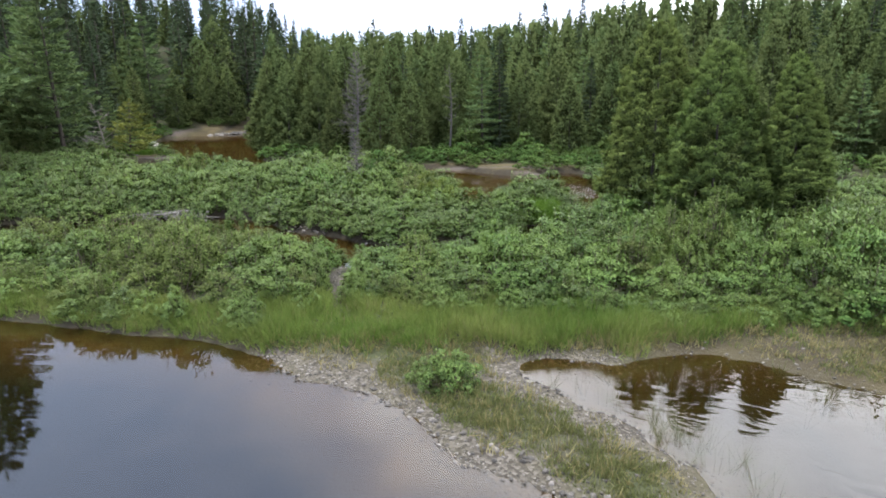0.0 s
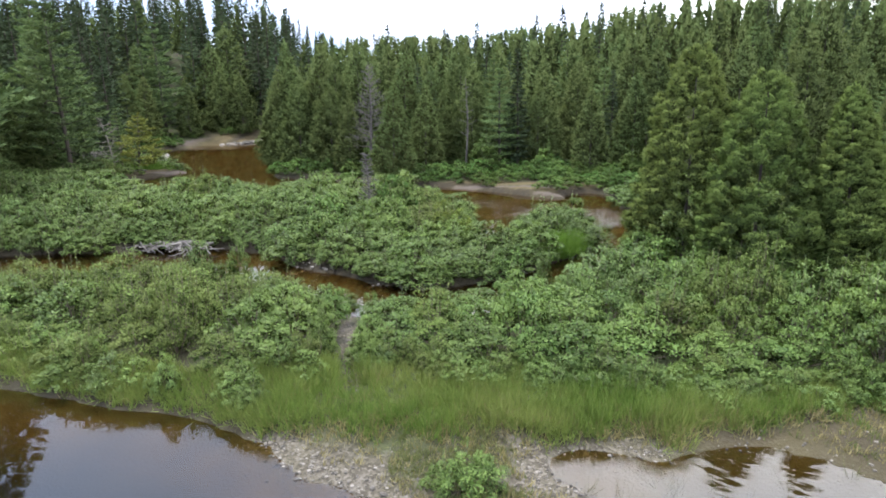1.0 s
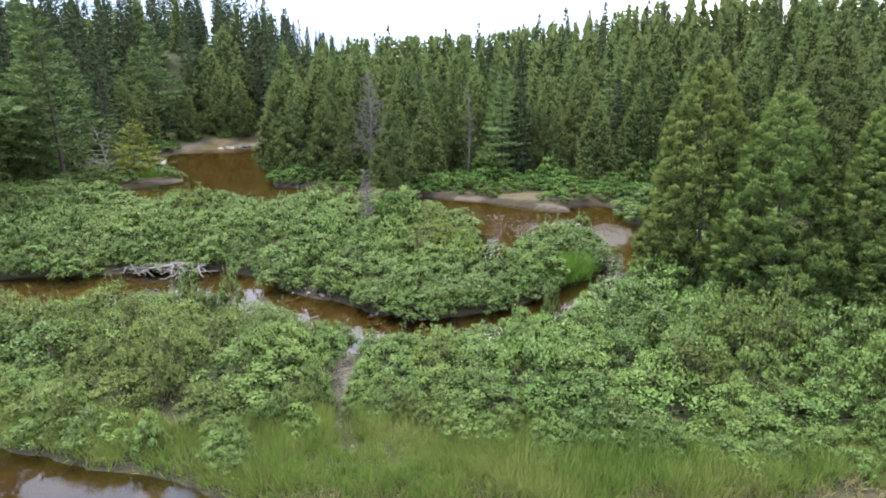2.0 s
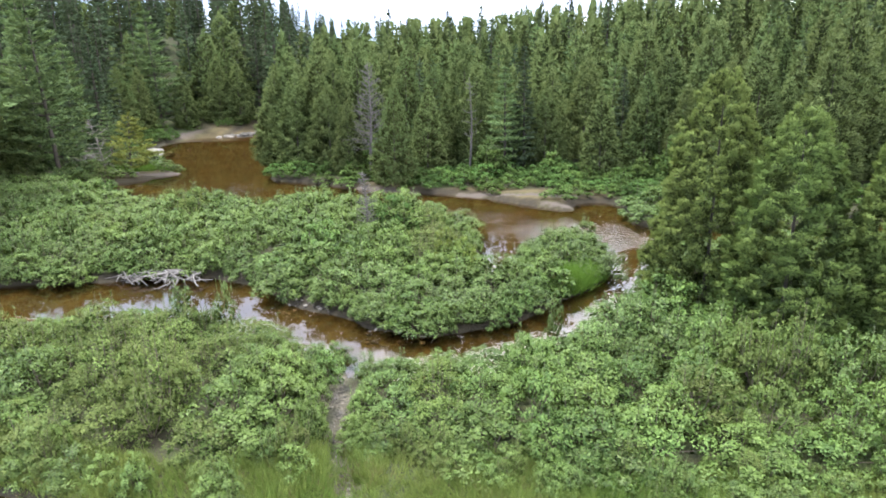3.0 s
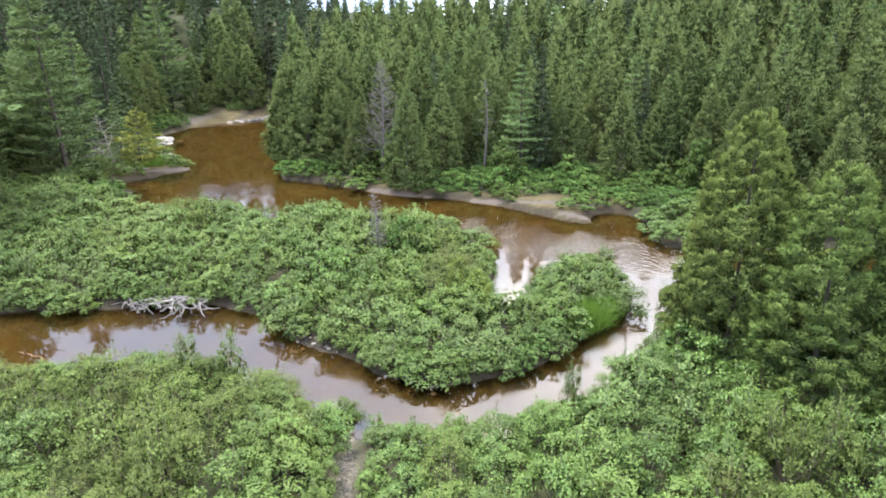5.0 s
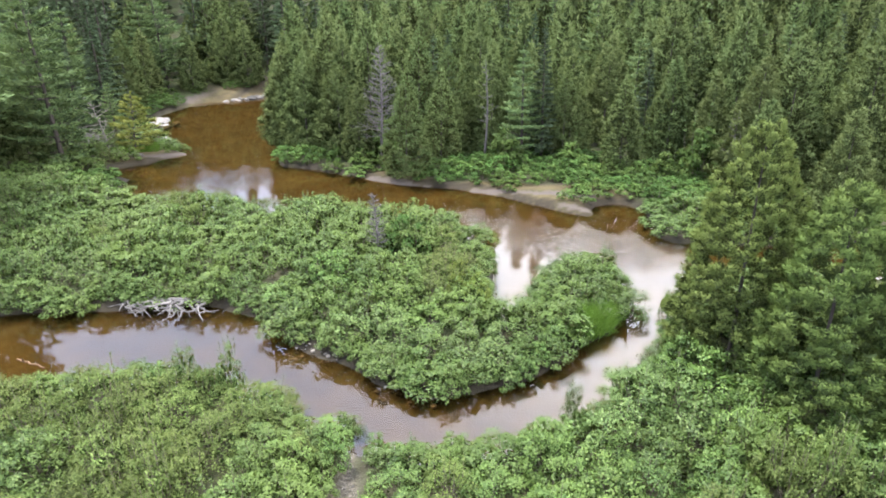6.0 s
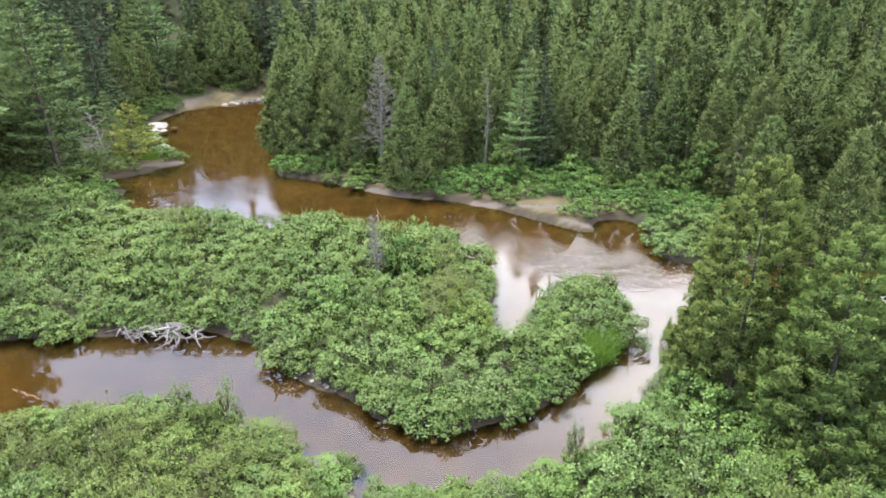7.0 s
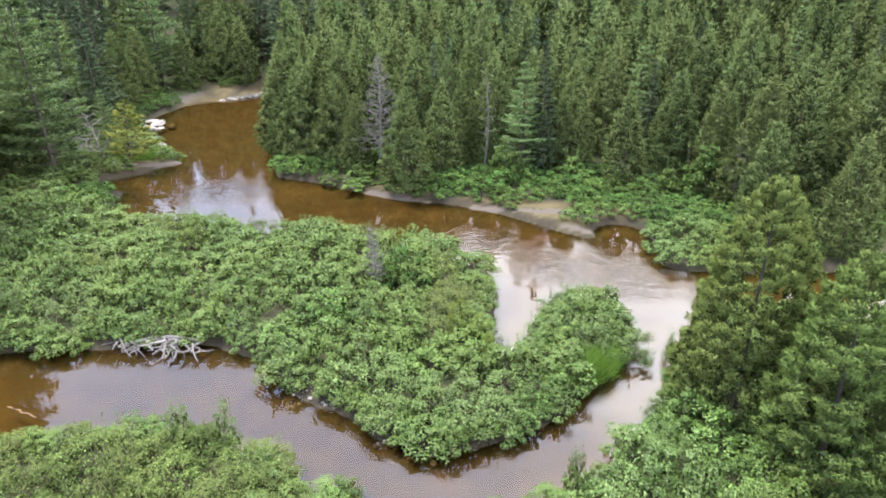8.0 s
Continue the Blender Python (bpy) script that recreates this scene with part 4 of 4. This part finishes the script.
# A fringe that leans out over the channel's banks.
y = 18.4
while y < 37:
    x = -24.0
    while x < 13:
        px, py = x + rnd.uniform(-0.3, 0.3), y + rnd.uniform(-0.3, 0.3)
        x += 0.62
        if py < 21 and abs(px + 2) > 2.5:
            continue
        d = float(shore(np.array([px]), np.array([py]))[0])
        path = float(trail_distance(np.array([px]), np.array([py]))[0])
        if not (0.0 < d < 0.75 or 0.34 < path < 0.75 and py > 18.6) or path < 0.34 or oval(px, py, 5.7, 30.0, 1.7, 0.85, 38) < 1:
            continue
        if any(oval(px, py, *bar) < 0.9 for bar in GRAVEL_BARS[:2]):
            continue
        w = rnd.uniform(0.34, 0.50) if path < 0.8 else rnd.uniform(0.42, 0.62)
        kind = "alder" if rnd.random() < 0.8 else "willow"
        thicket[kind].append((rnd.choice(alder_far if kind == "alder" else willow), px, py, w, rnd.uniform(0.55, 0.95) / (1.5 * w), rnd.random() * 6.3))
    y += 0.56
# The round bush on the gravel spit, the dark ones on the islet, the one on the far sand, tall shoots by the channel.
for x, y, w, t in ((11.6, 16.9, 0.9, 0.9), (12.6, 17.3, 0.9, 1.1)):
    thicket["herb"].append((herb[0], x, y, w, t / (1.5 * w), 1.0 + x))
for x, y, w, t in ((1.5, 13.75, 0.60, 0.92), (1.1, 13.72, 0.48, 0.74), (1.75, 13.95, 0.45, 0.7), (4.5, 33.1, 1.2, 1.3), (5.6, 33.0, 1.25, 1.2), (6.3, 32.2, 0.8, 0.95), (-24.4, 56.0, 1.05, 1.0), (-23.8, 56.4, 0.8, 0.8)):
    thicket["alder"].append((alder[1], x, y, w, t / (1.5 * w), 1.0 + x))
for x, y, w, t in ((-0.1, 31.7, 0.6, 1.75), (0.7, 31.0, 0.7, 1.6), (1.2, 30.2, 0.45, 1.4)):
    thicket["alder"].append((yellow, x, y, w, t / (1.5 * w), 1.0 + x))
for x, y, w, t in ((-2.8, 35.3, 1.1, 1.9), (-2.2, 35.0, 0.8, 1.6)):
    thicket["herb"].append((herb[1], x, y, w, t / (1.5 * w), 1.0 + x))
for x, y, w, t in ((3.7, 24.0, 0.35, 1.9), (-6.8, 24.9, 0.45, 2.1), (8.1, 31.3, 0.32, 1.6), (-8.2, 24.8, 0.5, 1.8)):
    thicket["willow"].append((willow[0], x, y, w, t / (1.5 * w), 1.0 + x))
for x, y, w, t in ((14.2, 49.6, 1.5, 4.2), (-6.6, 53.0, 1.0, 3.0), (-8.0, 53.8, 1.1, 2.6), (1.9, 51.6, 1.2, 3.0), (6.4, 51.4, 1.2, 2.4), (12.2, 49.6, 1.0, 2.2), (-10.0, 54.6, 1.0, 2.0)):
    thicket["poplar"].append((poplar[int(x) % 2], x, y, w, t / (2.6 * w), 1.0 + x))
set_out(thicket["alder"], 290, "alder_thicket", "dense green alder thicket on the island", "thicket")
set_out(thicket["gale"], 290, "sweet_gale_thicket", "olive sweet gale thicket", "thicket")
set_out(thicket["willow"], 290, "willow_thicket", "grey-green willow thicket", "thicket")
set_out(thicket["herb"], 290, "shrub_thicket", "low green shrubs on the bank", "thicket")
set_out(thicket["poplar"], 50, "poplars", "young poplars", "thicket")
retire([yellow] + alder + alder_far + gale + willow + herb + poplar)

# ---- dead trees ----
def dead_tree(name, label, x, y, tall, wide, limbs, seed, material, foot=0.1, twigs=2, tilt=(0, 0)):
    ob = thing(name, label, "dead tree")
    for bit, v, f, mat, rounded in dead_tree_bits(seed, tall, wide, limbs, material, foot, twigs):
        part(bit, soup(bit, v, f, mat, rounded), ob)
    ob.matrix_basis = Matrix.LocRotScale((x, y, ground_z(x, y)), Euler((*tilt, seed * 1.0)), None)
    return ob


dead_tree("dead_cedar", "bare silver-grey dead cedar with many fine branches", -6.9, 52.4, 8.2, 1.9, 84, 3, M_SNAG, 0.22, 6)
dead_tree("broken_snag", "broken grey snag with short branch stubs", 0.4, 53.6, 7.1, 1.0, 22, 5, M_SNAG, 0.3, 2)
dead_tree("dead_sapling", "small grey dead tree beside green shrubs", 15.4, 47.6, 4.8, 0.8, 34, 7, M_SNAG, 0.1, 3)
dead_tree("dead_sapling", "thin leaning grey dead tree", 16.0, 47.9, 4.2, 0.6, 20, 9, M_SNAG, 0.1, 2, (0.06, 0.1))
dead_tree("island_snag", "thin grey snag standing in the alder thicket", -3.9, 34.5, 3.1, 0.42, 60, 11, M_SNAG, 0.2, 4)
dead_tree("leaning_dead_tree", "weathered grey dead tree by the sand spit", -27.9, 53.4, 4.6, 1.9, 26, 13, M_DEADWOOD, 0.15, 4, (0.1, -0.12))
dead_tree("fallen_dead_tree", "fallen grey dead tree with a tangle of branches", -28.9, 52.6, 4.2, 1.6, 30, 15, M_DEADWOOD, 0.1, 4, (0.3, 1.25))

# ---- grass ----
def sedge(name, label, zone, density, low, high, material, seed, box, width=0.024):
    rng = np.random.default_rng(seed)
    x0, x1, y0, y1 = box
    n = int((x1 - x0) * (y1 - y0) * density)
    x, y = rng.uniform(x0, x1, n), rng.uniform(y0, y1, n)
    keep = rng.random(n) < zone(x, y)
    x, y = x[keep], y[keep]
    per = 9
    x, y = np.repeat(x, per) + rng.normal(0, 0.055, len(x) * per), np.repeat(y, per) + rng.normal(0, 0.055, len(y) * per)
    P = np.stack([x, y, height(x, y) - 0.02], 1)
    D = rng.normal(0, 0.36, P.shape) + np.repeat(rng.normal(0, 0.28, (len(P) // per, 3)), per, 0) + [0, 0, 1]
    L = rng.uniform(low, high, len(P)) * (0.45 + 0.65 * bumps(x, y, 1.6) + 0.45 * bumps(x, y, 0.5))
    v, f = blades(P, D, rng.normal(0, 1, P.shape), L, np.full(len(P), width), folded=False)
    return tagged(new(name, soup(name, v, f, material)), label, "grass", kind="stuff")


def bank_zone(x, y):
    d = shore(x, y)
    edge = np.interp(x, SHRUB_EDGE_X, SHRUB_EDGE_Y)
    patchy = 0.45 + 0.55 * smooth(0.25, 0.55, bumps(x + 9, y, 0.8))
    return smooth(0.0, 0.25, d) * (y < edge + 0.5) * (1 - beach_mask(x, y)) * (1 - 0.8 * (trail_distance(x, y) < 0.25)) * patchy


def spit_zone(x, y):
    d = shore(x, y)
    return smooth(0.35, 0.9, d) * beach_mask(x, y) * (0.25 + 0.75 * smooth(0.40, 0.60, bumps(x, y, 0.9))) * (0.65 + 0.35 * smooth(6.5, 4.5, x))


def margin_zone(x, y):
    b = beach_mask(x, y)
    return 4 * b * (1 - b) * smooth(0.1, 0.3, shore(x, y)) + 0.25 * b * smooth(0.3, 0.6, shore(x, y))


sedge("sedge_grass", "tall yellow-green sedge between the gravel and the shrubs", bank_zone, 190, 0.12, 0.50, M_GRASS, 301, (-13, 15, 14.5, 20.5), 0.020)
sedge("spit_grass", "short sparse grass tufts on the gravel spit", spit_zone, 150, 0.05, 0.20, M_SPIT, 302, (0, 13, 8, 17))
sedge("dry_sedge", "brownish dry sedge along the gravel's edge", margin_zone, 80, 0.08, 0.28, M_DRY, 304, (-7, 13, 9, 18))
sedge("pond_reeds", "thin sparse reed stems standing in the shallow pond", lambda x, y: smooth(-1.6, -0.9, shore(x, y)) * smooth(0.0, -0.15, shore(x, y)) * (0.15 + 0.85 * smooth(0.5, 0.7, bumps(x, y, 0.9))), 9, 0.45, 0.75, M_SPIT, 306, (3.6, 12, 9, 16.5), 0.012)
sedge("straw_sedge", "pale straw-coloured sedge blades among the green", bank_zone, 26, 0.15, 0.42, M_DRY, 307, (-13, 15, 14.5, 20.5), 0.016)
sedge("islet_grass", "lush bright green grass on the islet shore", lambda x, y: (oval(x, y, 5.6, 30.1, 1.7, 0.85, 35) < 1) * (shore(x, y) > 0.05), 170, 0.45, 0.85, M_BRIGHT_GRASS, 303, (3, 8, 28, 32))

sedge("spit_meadow", "lush green grass on the sand spit", lambda x, y: (oval(x, y, -26.2, 56.2, 3.2, 1.7, 33) < 1) * (shore(x, y) > 0.2) * (1 - sand_mask(x, y)), 40, 0.3, 0.6, M_BRIGHT_GRASS, 305, (-30, -22, 52, 60))


# ---- stones ----
def pebble_soup(name, n, zone, box, low, high, seed, label):
    rng = np.random.default_rng(seed)
    x0, x1, y0, y1 = box
    x, y = rng.uniform(x0, x1, n), rng.uniform(y0, y1, n)
    keep = rng.random(n) < zone(x, y)
    x, y = x[keep], y[keep]
    r = low * (high / low) ** (rng.random(len(x)) ** 2.2)
    bm = bmesh.new()
    bmesh.ops.create_icosphere(bm, subdivisions=1, radius=1)
    bv = np.array([v.co[:] for v in bm.verts])
    bf = np.array([[v.index for v in f.verts] for f in bm.faces])
    bm.free()
    k = len(x)
    S = r[:, None] * np.stack([rng.uniform(0.8, 1.4, k), rng.uniform(0.7, 1.1, k), rng.uniform(0.4, 0.75, k)], 1)
    a = rng.uniform(0, 6.28, k)
    B = bv[None] * (1 + rng.normal(0, 0.10, (k, len(bv), 1))) * S[:, None, :]
    X = B[:, :, 0] * np.cos(a)[:, None] - B[:, :, 1] * np.sin(a)[:, None] + x[:, None]
    Y = B[:, :, 0] * np.sin(a)[:, None] + B[:, :, 1] * np.cos(a)[:, None] + y[:, None]
    Z = B[:, :, 2] + (height(x, y) + S[:, 2] * 0.35)[:, None]
    F = bf[None] + (np.arange(k) * len(bv))[:, None, None]
    return tagged(new(name, soup(name, np.stack([X, Y, Z], 2).reshape(-1, 3), F.reshape(-1, 3), M_STONE)), label, "gravel", kind="stuff")


pebble_soup("shore_gravel", 22000, lambda x, y: beach_mask(x, y) * smooth(-0.7, -0.1, shore(x, y)) * (0.25 + 0.75 * (1 - smooth(0.2, 0.9, shore(x, y)))) * (1 - 0.8 * smooth(4.6, 6.4, x)), (-5, 12, 8.5, 17), 0.012, 0.044, 401, "grey river pebbles and cobbles along the pond shore")

pebble_soup("channel_gravel", 1500, lambda x, y: 1.0 * (np.minimum.reduce([oval(x, y, *bar) for bar in GRAVEL_BARS[:2]]) < 1.15), (-7, 1, 24.5, 28.6), 0.025, 0.10, 402, "wet pebbles on small gravel bars in the channel")
pebble_soup("trail_gravel", 1500, lambda x, y: 1.0 * (trail_distance(x, y) < 0.3), (-3, -0.8, 17, 23.4), 0.015, 0.05, 403, "pebbles on the narrow trickle between the shrubs")


# ---- boulders, driftwood and logs ----
def boulder(x, y, rx, ry, rz, seed, label, material, name="boulder", group=""):
    rng = random.Random(seed)
    bm = bmesh.new()
    bmesh.ops.create_icosphere(bm, subdivisions=3 if rx > 0.2 else 2, radius=1)
    for v in bm.verts:
        n = noise.noise(v.co * 1.3 + Vector((seed * 3.1, 0, 0))) * 0.35 + noise.noise(v.co * 3.1 + Vector((0, seed, 0))) * 0.12
        v.co = v.co * (1 + n)
        v.co = Vector((v.co.x * rx, v.co.y * ry, max(v.co.z, -0.6) * rz))
    ob = new(name, from_bm(name, bm, material, False))
    ob.matrix_basis = pose(x, y, max(ground_z(x, y), -0.25) + rz * 0.25, 0, 0, rng.uniform(0, 360))
    return tagged(ob, label, "rock", group)


PALE = "pale granite boulder at the river's edge"
for k, (x, y, rx, ry, rz) in enumerate(((-31.4, 68.3, 1.3, 0.7, 0.45), (-32.6, 69.2, 0.8, 0.5, 0.3), (-31.2, 65.9, 1.0, 0.6, 0.35), (-30.2, 66.4, 0.6, 0.4, 0.25), (-29.0, 62.6, 0.8, 0.55, 0.4), (-27.0, 60.0, 0.6, 0.5, 0.35), (-30.0, 68.1, 0.5, 0.3, 0.2))):
    boulder(x, y, rx, ry, rz, 500 + k, PALE, M_BOULDER, group="boulders on the left bank")
rnd = random.Random(5)
for k in range(22):
    x = -29.9 + 3.6 * rnd.random()
    boulder(x, 79.0 + 0.9 * (x + 29.9) + 1.3 * rnd.random(), rnd.uniform(0.25, 0.6), rnd.uniform(0.2, 0.45), rnd.uniform(0.15, 0.3), 520 + k, "grey rock on the far stony shore", M_STONE, "rock", "rocks on the far shore")
for k in range(34):
    a, r = rnd.random() * 6.28, rnd.random() ** 0.5
    x, y = rnd.uniform(-0.3, 4.2), 0
    y = 13.6 - 0.85 * x + rnd.uniform(-0.35, 0.25)
    if float(shore(np.array([x]), np.array([y]))[0]) > -0.35:
        boulder(x, y, rnd.uniform(0.04, 0.08), rnd.uniform(0.035, 0.06), rnd.uniform(0.03, 0.05), 560 + k, "grey cobble on the pond's gravel shore", M_STONE, "cobble", "cobbles on the spit")


def wobbly(start, end, r0, r1, bends, seed, n=6):
    """A crooked limb from start to end."""
    rng = np.random.default_rng(seed)
    p0, p1 = np.array(start, float), np.array(end, float)
    out = []
    for k in range(n + 1):
        u = k / n
        p = p0 + (p1 - p0) * u + rng.normal(0, bends, 3) * math.sin(math.pi * u)
        out.append((*p, r0 + (r1 - r0) * u))
    return out


def drift_stump():
    """A washed-up root plate with bleached roots that reach out over the water."""
    ob = thing("driftwood_stump", "bleached grey driftwood root tangle on the channel bank", "driftwood")
    rng = np.random.default_rng(77)
    for k in range(26):
        a = math.pi * (1.03 + 0.94 * (k + rng.random()) / 26)
        reach = rng.uniform(0.9, 1.9)
        foot = (rng.uniform(-1.9, 1.9), rng.uniform(0.0, 0.4), rng.uniform(0.14, 0.34))
        tip = (foot[0] * 0.9 + math.cos(a) * reach, foot[1] + math.sin(a) * reach * 0.75, rng.uniform(-0.05, 0.2))
        path = wobbly(foot, tip, rng.uniform(0.035, 0.085), 0.018, 0.09, 600 + k)
        paths = [path]
        for j in (3, 4):
            if rng.random() < 0.7:
                q = np.array(path[j][:3])
                paths.append(wobbly(q, q + rng.normal(0, 0.28, 3) * [1, 1, 0.5] + [0, -0.12, 0], 0.028, 0.01, 0.03, 640 + k * 3 + j, 3))
        v, f = tubes(paths, 6)
        part("root", soup("root", v, f, M_DEADWOOD if k % 2 else M_SNAG, True), ob)
    v, f = tubes([wobbly((-1.7, 0.3, 0.1), (1.7, 0.35, 0.2), 0.14, 0.09, 0.06, 690, 8)], 8)
    part("log", soup("log", v, f, M_SNAG, True), ob)
    ob.matrix_basis = pose(-12.1, 30.6, 0.05, 0, 0, -2)


drift_stump()


def log(name, label, start, end, r0, r1, bends, seed, material, branches=0):
    ob = thing(name, label, "log")
    mid = (Vector(start) + Vector(end)) / 2
    a, b = Vector(start) - mid, Vector(end) - mid
    path = wobbly(a, b, r0, r1, bends, seed, 8)
    v, f = tubes([path], 8)
    part("stem", soup("stem", v, f, material, True), ob)
    rng = np.random.default_rng(seed)
    for k in range(branches):
        q = np.array(path[2 + k % 6][:3])
        v, f = tubes([wobbly(q, q + rng.normal(0, 0.5, 3) * [1, 1, 0.4] + [0, 0, 0.25], 0.03, 0.01, 0.05, seed + k, 3)], 5)
        part("branch", soup("branch", v, f, material, True), ob)
    ob.matrix_basis = Matrix.Translation(mid)


log("sunken_log", "dark wet log lying in the shallow channel", (-15.4, 26.6, -0.02), (-14.0, 26.1, 0.02), 0.04, 0.028, 0.03, 701, M_WETWOOD, 1)
log("drift_log", "grey drift log under the cedars on the bank", (-14.9, 55.6, 0.25), (-12.0, 54.0, 0.3), 0.13, 0.07, 0.08, 703, M_DEADWOOD, 3)
log("drift_log", "thin grey drift log under the cedars on the bank", (-14.2, 55.9, 0.45), (-12.3, 54.6, 0.35), 0.08, 0.05, 0.08, 705, M_DEADWOOD, 2)
log("drift_branch", "crooked grey branch lying on the sand bar", (6.3, 47.6, 0.3), (8.9, 45.6, 0.22), 0.07, 0.03, 0.12, 707, M_DEADWOOD, 2)
log("drift_branch", "dark branch lying at the sand bar's edge", (1.0, 48.4, 0.3), (3.2, 48.0, 0.3), 0.06, 0.03, 0.10, 709, M_WETWOOD, 2)
log("fallen_tree", "weathered fallen tree on the sand spit", (-29.0, 52.4, 0.5), (-25.2, 53.4, 0.5), 0.14, 0.05, 0.12, 711, M_DEADWOOD, 6)

# A young larch with drooping yellow-green boughs by the spit.
larch = pattern("young_larch", "sparse young larch with drooping yellow-green boughs", "larch tree", "", conifer(801, 4.6, 2.4, "larch", 46, 90, 0.24, M_LARCH, 1))
copy_thing(larch["ob"], Matrix.LocRotScale((-26.4, 54.4, ground_z(-26.4, 54.4)), Euler((0.05, 0.08, 1.0)), (1, 1, 1)))
retire([larch])
